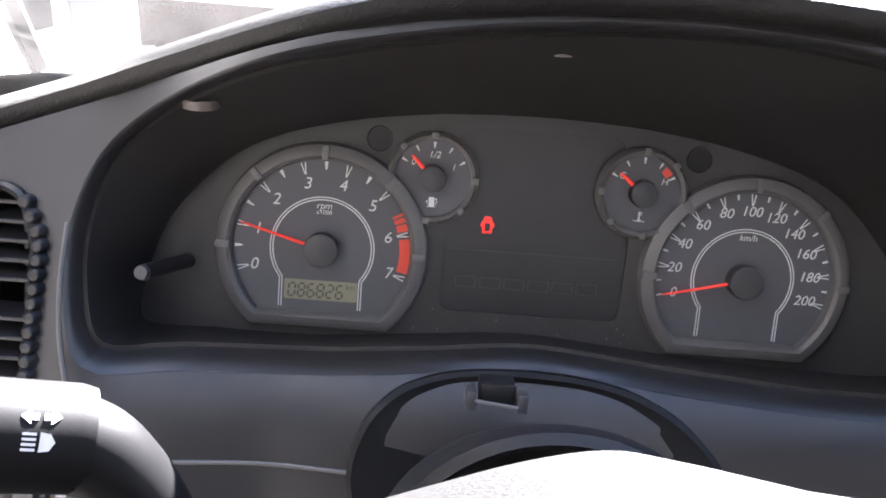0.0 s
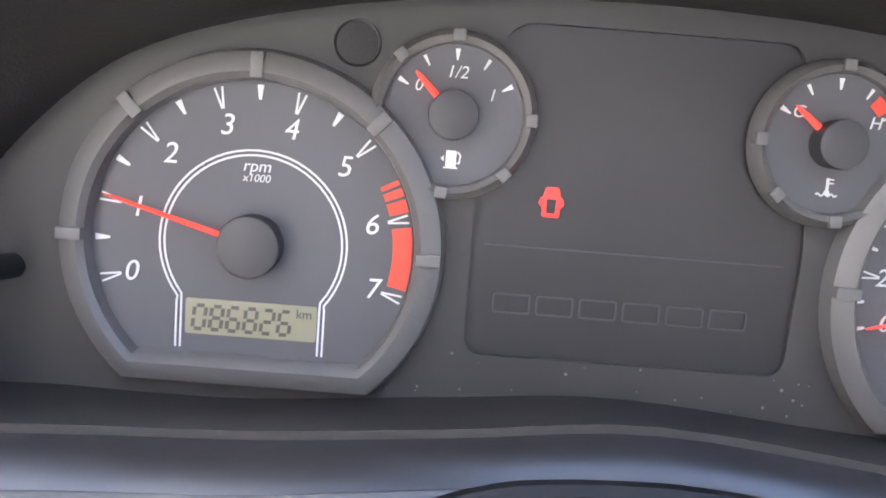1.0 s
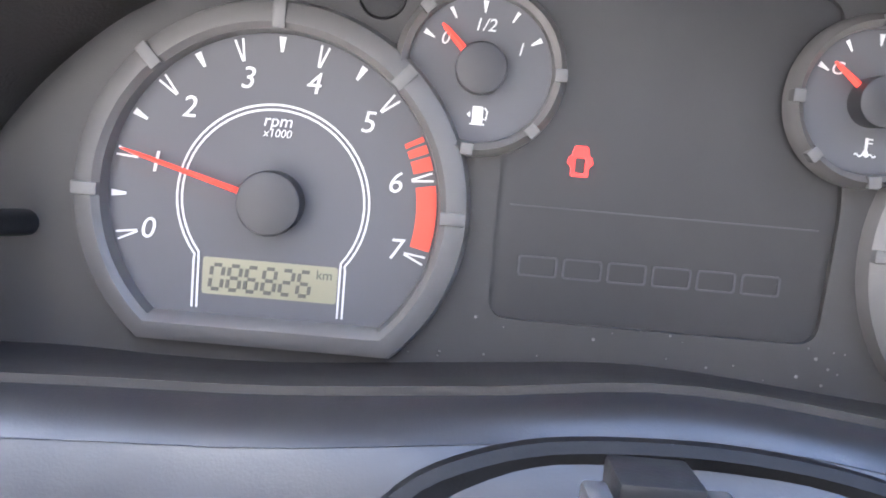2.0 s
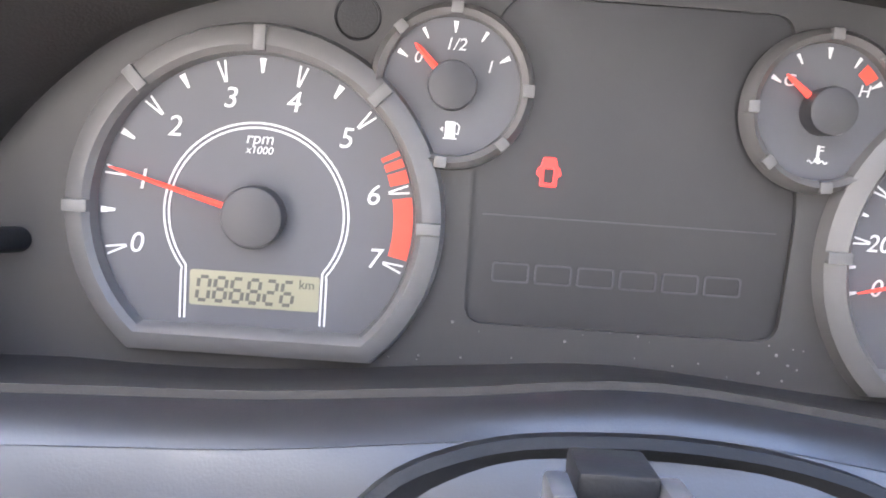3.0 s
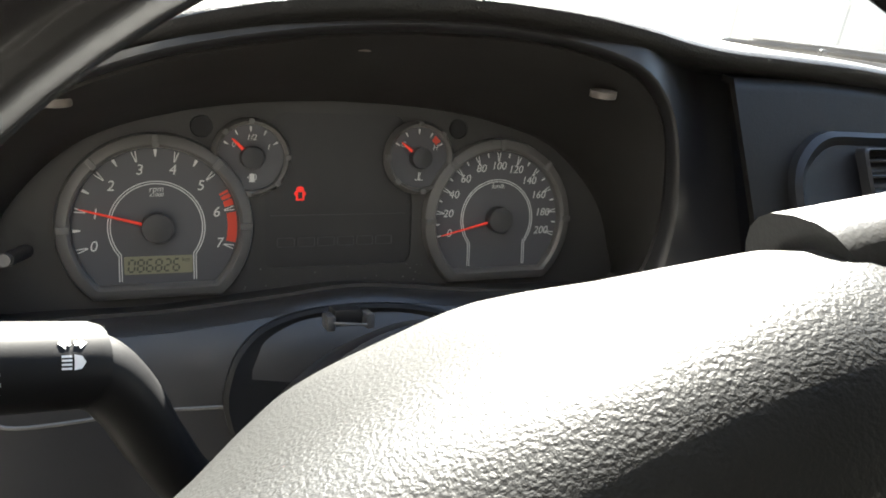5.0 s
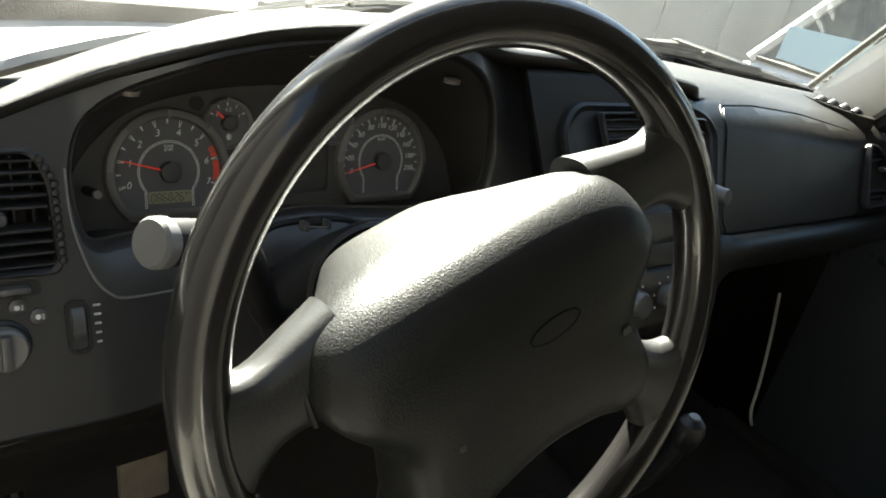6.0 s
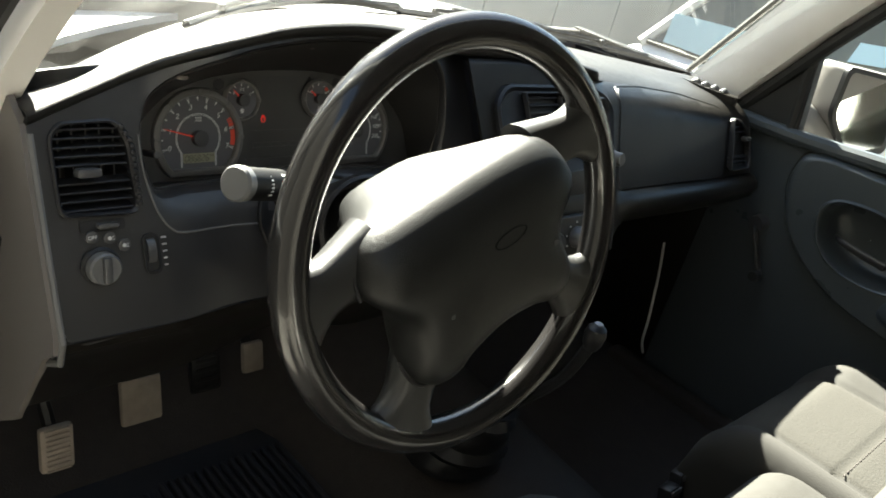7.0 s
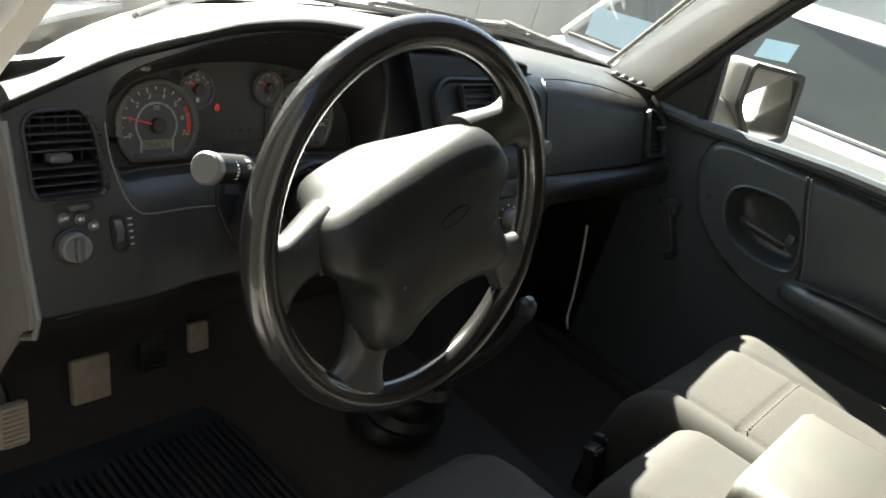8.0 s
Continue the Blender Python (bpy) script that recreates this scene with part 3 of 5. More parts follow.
for i in range(len(open_line)):
    t = Vector(open_line[(i + 1) % len(open_line)]) - Vector(open_line[i - 1])
    nrm = Vector((t.y, -t.x)).normalized()
    if nrm.dot(Vector(open_line[i]) - Vector((0.10, 0.05))) < 0:
        nrm = -nrm
    out_n.append(nrm * (0.0035 + 0.0030 * max(0.0, -nrm.y) ** 1.5))


def rim_ring(k, dy):
    return [(x + n.x * k, fascia_y(x + n.x * k, z + n.y * k) + dy, z + n.y * k) for (x, z), n in zip(open_line, out_n)]


rim_hole = [(x + n.x * 0.98, z + n.y * 0.98) for (x, z), n in zip(open_line, out_n)]
fascia_normals(part("fascia", plate(outer, [rim_hole, VENT], fascia_y, lambda x, z: fascia_y(x, z) + 0.004, 0.010), M_FASCIA, dash, "charcoal plastic fascia"))
part("opening_rim", loft([r + r[:1] for r in (rim_ring(1.03, 0.0006), rim_ring(0.97, -0.0004), rim_ring(0.80, 0.0001), rim_ring(0.60, 0.0009), rim_ring(0.40, 0.0022), rim_ring(0.22, 0.0040), rim_ring(0.08, 0.0066), rim_ring(0.0, 0.0100))], closed=False, caps=False), M_FASCIA, dash, "rounded rim of the opening")
part("trim_seam", sweep([(p.x, fascia_y(p.x, p.y) - 0.0002, p.y) for p in smooth_line([(*p, 0) for p in seam], 5)], 0.0010, 6), M_NOTCH, dash)
for x, y, z in ((-0.046, -0.055, 0.0958), (0.099, -0.056, 0.1285), (0.240, -0.068, 0.1085)):
    here = at(x, y, z) @ Matrix.Rotation(radians(180), 4, "X") @ Matrix.Rotation(radians(12), 4, "X")
    rec = part("screw_recess", moved(lathe([(0.0078, -0.003), (0.0076, 0.0008), (0.0066, 0.0012), (0.0058, -0.0006), (0, -0.0006)], 22, "z"), here), M_SCREW, hood_in, "pale round screw cap")
    part("screw", moved(lathe([(0.0050, -0.001), (0.0048, 0.0010), (0.0030, 0.0018), (0, 0.0014)], 18, "z"), here), M_BLACK, rec, "dark screw head")


# the padded top, from the lip to the windscreen
def screen_y(x):
    """How far ahead the windscreen's foot lies."""
    k = (x - 0.50) / 0.62
    return max(0.06, 0.42 - 0.40 * abs(k) ** 1.7) if k < 0 else 0.42 - 0.28 * k ** 2


TOPX = [(-0.190, -0.0600, 0.055), (-0.150, -0.0560, 0.071), (-0.100, -0.0500, 0.090), (-0.060, -0.0580, 0.105), (0.000, -0.0800, 0.124), (0.050, -0.0830, 0.136), (0.104, -0.0830, 0.142), (0.155, -0.0830, 0.144), (0.210, -0.0840, 0.141), (0.255, -0.0800, 0.136), (0.290, -0.0740, 0.131), (0.325, -0.0690, 0.128), (0.370, -0.0690, 0.126), (0.440, -0.0700, 0.122), (0.530, -0.0740, 0.111), (0.600, -0.0760, 0.100), (0.640, -0.0781, 0.094), (0.720, -0.0668, 0.090), (0.820, -0.0531, 0.084), (0.920, -0.0397, 0.077), (1.020, -0.0268, 0.069), (1.090, -0.0182, 0.062), (1.150, -0.0060, 0.053), (1.205, 0.0240, 0.044)]
rows = []
for x, y, z in smooth_line(TOPX, 6):
    bead = [W(x, y + 0.020, z - 0.002)] + [W(x, y + 0.0035 - 0.0115 * math.sin(a) + 0.0245 * max(0.0, -math.cos(a)) ** 2, z + 0.008 - 0.010 * math.cos(a)) for a in [math.pi * k / 12 for k in range(13)]] + [W(x, y + 0.040, z + 0.0186)]
    # on the passenger's side the front rolls over into the top with no bead
    zt = pad_top(x)
    p0, p1 = W(x, glove_y(x, zt), zt), W(x, glove_y(x, zt + 0.004), zt + 0.004)
    p1 = p0 + (p1 - p0).normalized() * 0.026
    p2 = p1 + Vector((0, 0.034, 0.0015))
    roll = [p0 * (1 - q) ** 2 + p1 * 2 * q * (1 - q) + p2 * q * q for q in [k / 14 for k in range(15)]]
    k = ease(0.585, 0.665, x)
    rows.append([a * (1 - k) + b * k for a, b in zip(bead, roll)])
    a = rows[-1][-1]
    sy = screen_y(x)
    for k in (0.25, 0.5, 0.75, 1.0):
        rows[-1].append(Vector((x, a.y + (sy - a.y) * k, a.z + (1.190 - a.z) * (k ** 1.3) + 0.006 * math.sin(k * 3.1))))
inv = DM.inverted()
top = part("top_pad", sheet([[inv @ p for p in r] for r in rows], 0.004), M_TOP, dash, "grey-black grained padded dash top")
# lower knee panel
rows = []
for x in [-0.186 + 0.035 * k for k in range(16)]:
    k = max(0.0, 1 - abs(x - 0.10) / 0.12)
    rows.append([inv @ p for p in (W(x, fascia_y(x, -0.128) - 0.001, -0.126), W(x, fascia_y(x, -0.13) + 0.004, -0.136), Vector((x, -0.105, 0.985)), Vector((x, -0.070, 0.930 + 0.02 * k)), Vector((x, -0.040, 0.888 + 0.03 * k)), Vector((x, -0.020, 0.884 + 0.03 * k)), Vector((x, 0.05, 0.90 + 0.03 * k)))])
part("knee_panel", sheet(rows, 0.004), M_DASH, dash, "black lower knee panel with scuffed edge")
# the end of the dash beside the open door
end = [(-0.045, 1.192), (-0.136, 1.034), (-0.138, 1.018), (-0.115, 1.000), (-0.052, 0.885), (-0.020, 0.860), (0.060, 0.800), (0.30, 0.800), (0.30, 1.20), (0.02, 1.222)]
bm = plate([(y, z) for y, z in end], [], 0.0, 0.006)
bm = moved(bm, inv @ at(-0.189, 0, 0) @ Matrix.Rotation(radians(90), 4, "Z"))
part("end_cap", bm, M_GREYVINYL, dash, "grey-brown end panel of the dash")
for y0, y1, z0, z1 in ((-0.005, 0.012, 1.065, 1.030), (0.03, 0.04, 0.975, 0.925)):
    part("slot", moved(sweep([(-0.1955, y0, z0), (-0.196, (y0 + y1) / 2 - 0.004, (z0 + z1) / 2), (-0.1955, y1, z1)], 0.0025, 6), inv), M_BLACK, dash)
edge = [(-0.050, 1.185), (-0.098, 1.10), (-0.140, 1.030), (-0.137, 1.008), (-0.112, 0.992)]
part("end_edge", moved(sweep([(-0.1885, y, z) for y, z in edge], 0.0032, 8), inv), M_NOTCH, dash, "worn pale edge of the dash end")


# ---- round-cornered air vent in the fascia ----
def air_vent(name, outline, y_of, slats, lever, label):
    v = thing(name, label, "air vent", DM, "dashboard air vents")
    frame_out = [(x, z) for x, z in outline]
    xs, zs = [p[0] for p in outline], [p[1] for p in outline]
    cx, cz = (min(xs) + max(xs)) / 2, (min(zs) + max(zs)) / 2
    inner = [(cx + (x - cx) * 0.90, cz + (z - cz) * 0.92) for x, z in outline]
    part("frame", loft([[(x, y_of(x, z) + 0.004, z) for x, z in frame_out], [(x, y_of(x, z) - 0.003, z) for x, z in frame_out], [(cx + (x - cx) * 0.96, y_of(x, z) - 0.0045, cz + (z - cz) * 0.965) for x, z in frame_out], [(x, y_of(x, z) - 0.002, z) for x, z in inner], [(x, y_of(x, z) + 0.05, z) for x, z in inner]], caps=False), M_VENT, v, "black plastic vent frame")
    part("duct", plate(inner, [], lambda x, z: y_of(x, z) + 0.045, lambda x, z: y_of(x, z) + 0.05), M_HOOD, v, "dark duct")
    x0, x1, z0, z1 = min(p[0] for p in inner), max(p[0] for p in inner), min(p[1] for p in inner), max(p[1] for p in inner)
    for k in range(slats):
        z = z0 + (z1 - z0) * (k + 0.5) / slats
        w0 = max(p[0] for p in inner if abs(p[1] - z) < 0.02) if any(abs(p[1] - z) < 0.02 for p in inner) else x1
        w1 = min(p[0] for p in inner if abs(p[1] - z) < 0.02) if any(abs(p[1] - z) < 0.02 for p in inner) else x0
        y = y_of(cx, z) + 0.004
        part("slat", moved(box(w1 + 0.0005, w0 - 0.0005, -0.007, 0.007, -0.0009, 0.0009, 0.0005, 1), at(0, y + 0.004, z) @ Matrix.Rotation(radians(14), 4, "X")), M_VENT, v)
    for k in range(5):
        x = x0 + (x1 - x0) * (k + 0.7) / 5.4
        part("vane", box(x - 0.0007, x + 0.0007, y_of(cx, cz) + 0.014, y_of(cx, cz) + 0.034, z0 + 0.002, z1 - 0.002), M_VENT, v)
    if lever:
        lx, lz = lever
        part("lever", moved(box(-0.011, 0.011, -0.008, 0.006, -0.0042, 0.0042, 0.003), at(lx, y_of(lx, lz) - 0.003, lz)), M_KNOB, v, "grey vent lever")
    return v


left_vent = air_vent("air_vent", VENT, fascia_y, 10, (-0.147, 0.015), "black air vent with horizontal slats and grey lever")
part("thumbwheel_slot", plate(round_rect(-0.160, -0.120, -0.036, -0.026, 0.003), [], lambda x, z: fascia_y(x, z) - 0.0012, fascia_y), M_BLACK, left_vent)
part("slider", box(-0.146, -0.127, -0.094, -0.084, -0.0335, -0.0285, 0.002), M_KNOB, left_vent)
# ribbed thumb strip down the vent's side
for k in range(13):
    z = -0.015 + k * 0.0056
    part("rib", moved(lathe([(0.0030, -0.003), (0.0030, 0.002), (0.002, 0.0035), (0, 0.004)], 10), at(-0.1045 - max(0, z - 0.038) * 0.5, fascia_y(-0.15, z) - 0.002, z)), M_VENT, left_vent)

# ---- headlamp switch and dimmer ----
sw = thing("headlamp_switch", "grey headlamp knob with OFF button marks above", "switch", DM)
ky = fascia_y(-0.147, -0.066)
part("knob_base", moved(lathe([(0.0178, 0.0), (0.0178, 0.002), (0.0160, 0.004), (0.0150, 0.004)], 32), at(-0.147, ky, -0.066)), M_BLACK, sw)
part("knob", moved(lathe([(0.0148, 0.002), (0.0142, 0.012), (0.0125, 0.0140), (0.0105, 0.0135), (0, 0.0135)], 32), at(-0.147, ky, -0.066)), M_STALKTIP, sw, "ribbed grey knob")
part("grip", moved(box(-0.0036, 0.0036, -0.019, -0.010, -0.0115, 0.0115, 0.0015), at(-0.147, ky, -0.066)), M_KNOB, sw)
for x, z, body in ((-0.151, -0.0405, "OFF"), (-0.1355, -0.0425, ""), (-0.1235, -0.0500, "")):
    b = part("mark_button", moved(lathe([(0.0058, 0.0), (0.0056, 0.0018), (0.0045, 0.0024), (0, 0.0024)], 20), at(x, fascia_y(x, z), z)), M_KNOB, sw)
    if body:
        part("lettering", moved(text_mesh(body, 0.0046), at(x, fascia_y(x, z) - 0.0028, z)), M_WHITE, b)
    else:
        part("sign", join(flat(ring_outline((x - 0.0006, z), 0.0018, n=14), fascia_y(x, z) - 0.0027), *[flat(round_rect(x + 0.0018, x + 0.0034, z + d, z + d + 0.0005, 0.0001), fascia_y(x, z) - 0.0027) for d in (-0.0018, -0.0004, 0.001)]), M_WHITE, b)
dim = thing("dimmer_wheel", "black dimmer thumbwheel in a rounded slot", "switch", DM)
part("slot_frame", plate(round_rect(-0.1075, -0.0915, -0.079, -0.043, 0.006), [round_rect(-0.1050, -0.0940, -0.0765, -0.0455, 0.004)], lambda x, z: fascia_y(x, z) - 0.0025, fascia_y), M_BLACK, dim)
wheel_pts = [[(-0.1035 + 0.008 * i, fascia_y(-0.1, -0.061) + 0.012 - 0.0165 * math.cos(a), -0.061 + 0.0165 * math.sin(a)) for a in [k * math.tau / 40 for k in range(40)]] for i in (0, 1)]
part("thumbwheel", loft(wheel_pts), M_KNOB, dim)
for k in range(5):
    z = -0.048 - 0.0062 * k
    part("scale_mark", moved(box(-0.0885, -0.0835 - 0.0004 * k, -0.0004, 0.0, -0.0008, 0.0008), at(0, fascia_y(-0.09, z) - 0.0002, z)), M_GREYLINE, dim)

# ---- steering column ----
col = thing("steering_column", "black plastic steering column shroud with tilt cover", "steering column", DM)
COLX = 0.100
cover = [(0.026, -0.060), (0.028, -0.034), (0.040, -0.019), (0.056, -0.012), (0.076, -0.0085), (0.104, -0.0075), (0.132, -0.010), (0.152, -0.015), (0.170, -0.025), (0.184, -0.042), (0.186, -0.070), (0.16, -0.105), (0.104, -0.118), (0.05, -0.105)]
cover_line = [(p.x, p.y) for p in smooth_line([(*p, 0) for p in cover], 4, True)]
part("tilt_cover", loft([[(x, fascia_y(x, z) + 0.003, z) for x, z in cover_line], [(x, fascia_y(x, z) - 0.003, z) for x, z in cover_line], [(COLX + (x - COLX) * 0.97, fascia_y(x, z) - 0.0045, -0.06 + (z + 0.06) * 0.96) for x, z in cover_line], [(COLX + (x - COLX) * 0.90, fascia_y(x, z) - 0.003, -0.06 + (z + 0.06) * 0.88) for x, z in cover_line]]), M_COVER, col, "black oval cover round the column")
rings = []
for y, r, zc in ((-0.050, 0.058, -0.100), (-0.085, 0.056, -0.079), (-0.115, 0.055, -0.0625), (-0.150, 0.0535, -0.0470), (-0.157, 0.0515, -0.0450), (-0.1595, 0.048, -0.0445), (-0.156, 0.045, -0.0445), (-0.140, 0.043, -0.048)):
    rings.append([(COLX + 1.12 * r * math.cos(k * math.tau / 48), y, zc + r * math.sin(k * math.tau / 48)) for k in range(48)])
part("shroud", loft(rings), M_SHROUD, col, "black steering column shroud with a rounded edge")
part("hub", sweep([(0.098, -0.11, -0.044), (0.079, -0.300, -0.028)], 0.030, 24), M_BLACK, col)
for s in (-0.0098, 0.0098):
    part("clip", moved(box(-0.0022, 0.0022, -0.006, 0.005, -0.0040, 0.0036, 0.001), at(0.0820 + s, -0.098, -0.0050)), M_KNOB, col, "small clip on the column cover")
part("clip_bar", sweep([(0.0735, -0.1035, -0.0050), (0.0900, -0.1035, -0.0068)], 0.0008, 8), M_NOTCH, col)
part("clip_block", moved(box(-0.0070, 0.0070, -0.003, 0.010, -0.004, 0.0045, 0.001), at(0.0825, -0.094, -0.0048)), M_BLACK, col)

# ---- steering wheel, turned a little to the left ----
wn_ = Vector((-0.059, -0.997, -0.041)).normalized()           # towards the driver
we1 = wn_.cross(Vector((0, 0, 1))).normalized() * -1
we2 = wn_.cross(we1).normalized()
if we2.z < 0:
    we2 = -we2
if we1.x < 0:
    we1 = -we1
WM = DM @ Matrix.Translation((0.075, -0.3275, -0.0264)) @ Matrix(((we1.x, -wn_.x, we2.x, 0), (we1.y, -wn_.y, we2.y, 0), (we1.z, -wn_.z, we2.z, 0), (0, 0, 0, 1))) @ Matrix.Rotation(radians(-22.5), 4, "Y")
wheel = thing("steering_wheel", "black four-spoke steering wheel with worn glossy rim, turned from straight ahead", "steering wheel", WM)
RIM = 0.177
part("rim", sweep([(RIM * math.cos(k * math.tau / 96), 0, RIM * math.sin(k * math.tau / 96)) for k in range(96)], 0.0155, 18, True), M_RIM, wheel, "glossy worn black rim")
# airbag pad: towards the driver is -y
PAD_SIDE = [(0.0, 0.0730), (0.045, 0.0725), (0.080, 0.0690), (0.102, 0.0610), (0.112, 0.0460), (0.115, 0.0290), (0.107, 0.0110), (0.094, -0.0080), (0.088, -0.0230), (0.089, -0.0420), (0.093, -0.0610), (0.091, -0.0780), (0.080, -0.0890), (0.062, -0.0900), (0.040, -0.0810), (0.0, -0.0750)]
PADO = PAD_SIDE + [(-x, z) for x, z in PAD_SIDE[-2:0:-1]]
PADX = -0.006                     # the pad sits a little off the rim's middle
pad_line = [(p.x, p.y) for p in smooth_line([(*p, 0) for p in PADO], 4, True)]


def pad_ring(y, k, zt, zb):
    """The pad's outline at depth y: k wide, zt high above and zb below the middle."""
    return [(PADX + x * k, y, z * (zt / 0.073 if z > 0 else zb / 0.090)) for x, z in pad_line]


# from the hub behind, over the flat sloping top and its back edge, to the face
PAD = ((0.135, 0.34, 0.012, 0.034), (0.120, 0.38, 0.026, 0.040), (0.110, 0.42, 0.0405, 0.043), (0.103, 0.45, 0.0478, 0.046), (0.096, 0.48, 0.0512, 0.048), (0.078, 0.57, 0.0560, 0.057), (0.055, 0.69, 0.0610, 0.066), (0.034, 0.84, 0.0655, 0.075), (0.018, 0.95, 0.0688, 0.083), (0.004, 0.995, 0.0702, 0.089),
       (-0.008, 1.0, 0.0692, 0.090), (-0.018, 0.992, 0.0655, 0.089), (-0.026, 0.975, 0.0600, 0.086), (-0.033, 0.945, 0.0528, 0.081), (-0.038, 0.895, 0.0445, 0.073), (-0.041, 0.80, 0.0355, 0.060), (-0.0425, 0.60, 0.0260, 0.041), (-0.0434, 0.32, 0.0125, 0.021), (-0.0437, 0.05, 0.002, 0.003))
part("airbag_pad", loft([pad_ring(*r) for r in PAD]), M_PAD, wheel, "grained charcoal airbag pad", 50)
# an oval badge without its lettering, and two horn marks
part("badge", plate([(0.012 + 0.019 * math.cos(k * math.tau / 32), 0.012 + 0.0068 * math.sin(k * math.tau / 32)) for k in range(32)], [[(0.012 + 0.0175 * math.cos(k * math.tau / 32), 0.012 + 0.0058 * math.sin(k * math.tau / 32)) for k in range(32)]], -0.0438, -0.038), M_STALK, wheel, "plain oval moulded badge")
for s in (-1, 1):
    part("horn_mark", plate(round_rect(s * 0.062 - 0.003, s * 0.062 + 0.003, -0.024, -0.020, 0.001, 2), [], -0.0424, -0.034), M_KNOB, wheel)


def spoke(p0, p1, w0, w1, flare, d0, d1):
    """A flat spoke from the pad to the rim, flaring where it meets the rim."""
    a, b = Vector(p0), Vector(p1)
    t = (b - a).normalized()
    side = Vector((-t.z, 0, t.x))
    rings = []
    for i in range(13):
        k = i / 12
        w = w0 + (w1 - w0) * min(1.0, k * 1.6) + flare * max(0.0, (k - 0.45) / 0.55) ** 2.2
        d = d0 + (d1 - d0) * k
        p = a + (b - a) * k
        ring = []
        for j in range(24):
            c, sn = math.cos(j * math.tau / 24), math.sin(j * math.tau / 24)
            q = p + side * w * math.copysign(abs(c) ** 0.7, c) + Vector((0, 1, 0)) * d * math.copysign(abs(sn) ** 0.8, sn)
            r = math.hypot(q.x, q.z)
            if r > RIM - 0.002:          # stay inside the rim
                q.x, q.z = q.x * (RIM - 0.002) / r, q.z * (RIM - 0.002) / r
            ring.append(q)
        rings.append(ring)
    return loft(rings)


for s in (-1, 1):
    part("spoke", spoke((s * 0.088, 0.012, 0.040), (s * 0.176, 0.000, 0.036), 0.030, 0.021, 0.031, 0.023, 0.0125), M_SPOKE, wheel, "smooth black spoke", 60)
    part("spoke", spoke((s * 0.062, 0.010, -0.058), (s * 0.124, 0.000, -0.126), 0.028, 0.021, 0.032, 0.022, 0.0125), M_SPOKE, wheel, "smooth black spoke", 60)
    part("spoke_seam", sweep(smooth_line([(PADX + s * 0.100, 0.010, 0.064), (PADX + s * 0.110, -0.004, 0.054), (PADX + s * 0.1155, -0.011, 0.037), (PADX + s * 0.1165, -0.012, 0.020)], 4), 0.0017, 6), M_BLACK, wheel)
    part("spoke_seam", sweep(smooth_line([(PADX + s * 0.096, -0.003, -0.058), (PADX + s * 0.0955, -0.011, -0.074), (PADX + s * 0.085, -0.013, -0.088), (PADX + s * 0.064, -0.008, -0.093)], 4), 0.0016, 6), M_BLACK, wheel)

# ---- indicator stalk ----
stalk = thing("indicator_stalk", "grey indicator stalk with pale knob end and white signs", "indicator stalk", DM)
spath = smooth_line([(0.062, -0.128, -0.075), (0.036, -0.150, -0.064), (0.004, -0.176, -0.046), (-0.012, -0.190, -0.020), (-0.021, -0.196, -0.001), (-0.029, -0.1995, 0.0095), (-0.038, -0.2032, 0.0143)], 6)
part("arm", sweep(spath, lambda k: 0.0085 + 0.0042 * k, 18), M_STALK, stalk)
KNEE, TIP = Vector((-0.036, -0.2023, 0.0140)), Vector((-0.0925, -0.2287, 0.0243))
grip_at = lambda k: KNEE + (TIP - KNEE) * k
part("grip", sweep([grip_at(-0.10), grip_at(-0.04), grip_at(0.84)], lambda k: 0.0128 if k < 0.01 else 0.0138, 26), M_STALK, stalk, "turning grey grip")
part("end_knob", sweep([grip_at(k) for k in (0.84, 0.85, 0.96, 1.0)], lambda k: 0.0148 if k < 0.9 else 0.0130, 28), M_STALKTIP, stalk, "pale grey end knob")
# white signs on the grip: two arrows, a headlamp, wiper marks
ALONG = (KNEE - TIP).normalized()
FACING = (Vector((0.1, -1, 0.25)) - ALONG * ALONG.dot(Vector((0.1, -1, 0.25)))).normalized()


def on_grip(poly, k):
    """A painted sign on the round grip: poly in metres along the grip and round it."""
    up = ALONG.cross(FACING) * (1 if ALONG.cross(FACING).z > 0 else -1)
    ring = lambda r: [grip_at(k) + ALONG * u + FACING * r * math.cos(v / 0.0138) + up * r * math.sin(v / 0.0138) for u, v in poly]
    return loft([ring(0.0136), ring(0.01405)])


for s in (-1, 1):
    part("arrow_sign", on_grip([(s * 0.0044, 0.0072), (s * 0.0022, 0.0090), (s * 0.0022, 0.0080), (s * 0.0006, 0.0080), (s * 0.0006, 0.0064), (s * 0.0022, 0.0064), (s * 0.0022, 0.0054)], 0.10), M_WHITE, stalk)
part("lamp_sign", join(on_grip([(0.0002, -0.0010), (0.0002, 0.0036), (0.0024, 0.0032), (0.0036, 0.0013), (0.0024, -0.0006)], 0.10), *[on_grip([(-0.0036, v), (-0.0006, v), (-0.0006, v + 0.0006), (-0.0036, v + 0.0006)], 0.10) for v in (-0.0008, 0.0004, 0.0016, 0.0028)]), M_WHITE, stalk)
for k, (dx, dz) in enumerate(((0, 0.008), (0.001, 0.005), (0.0015, 0.002), (0.0015, -0.001), (0.001, -0.004), (0, -0.007))):
    part("wiper_mark", moved(box(-0.0025, 0.0025, -0.0003, 0.0003, -0.0006, 0.0006), at(-0.058 + dx, grip_at(0.39).y - math.sqrt(0.0141 ** 2 - (dz) ** 2), grip_at(0.39).z + dz)), M_WHITE, stalk)

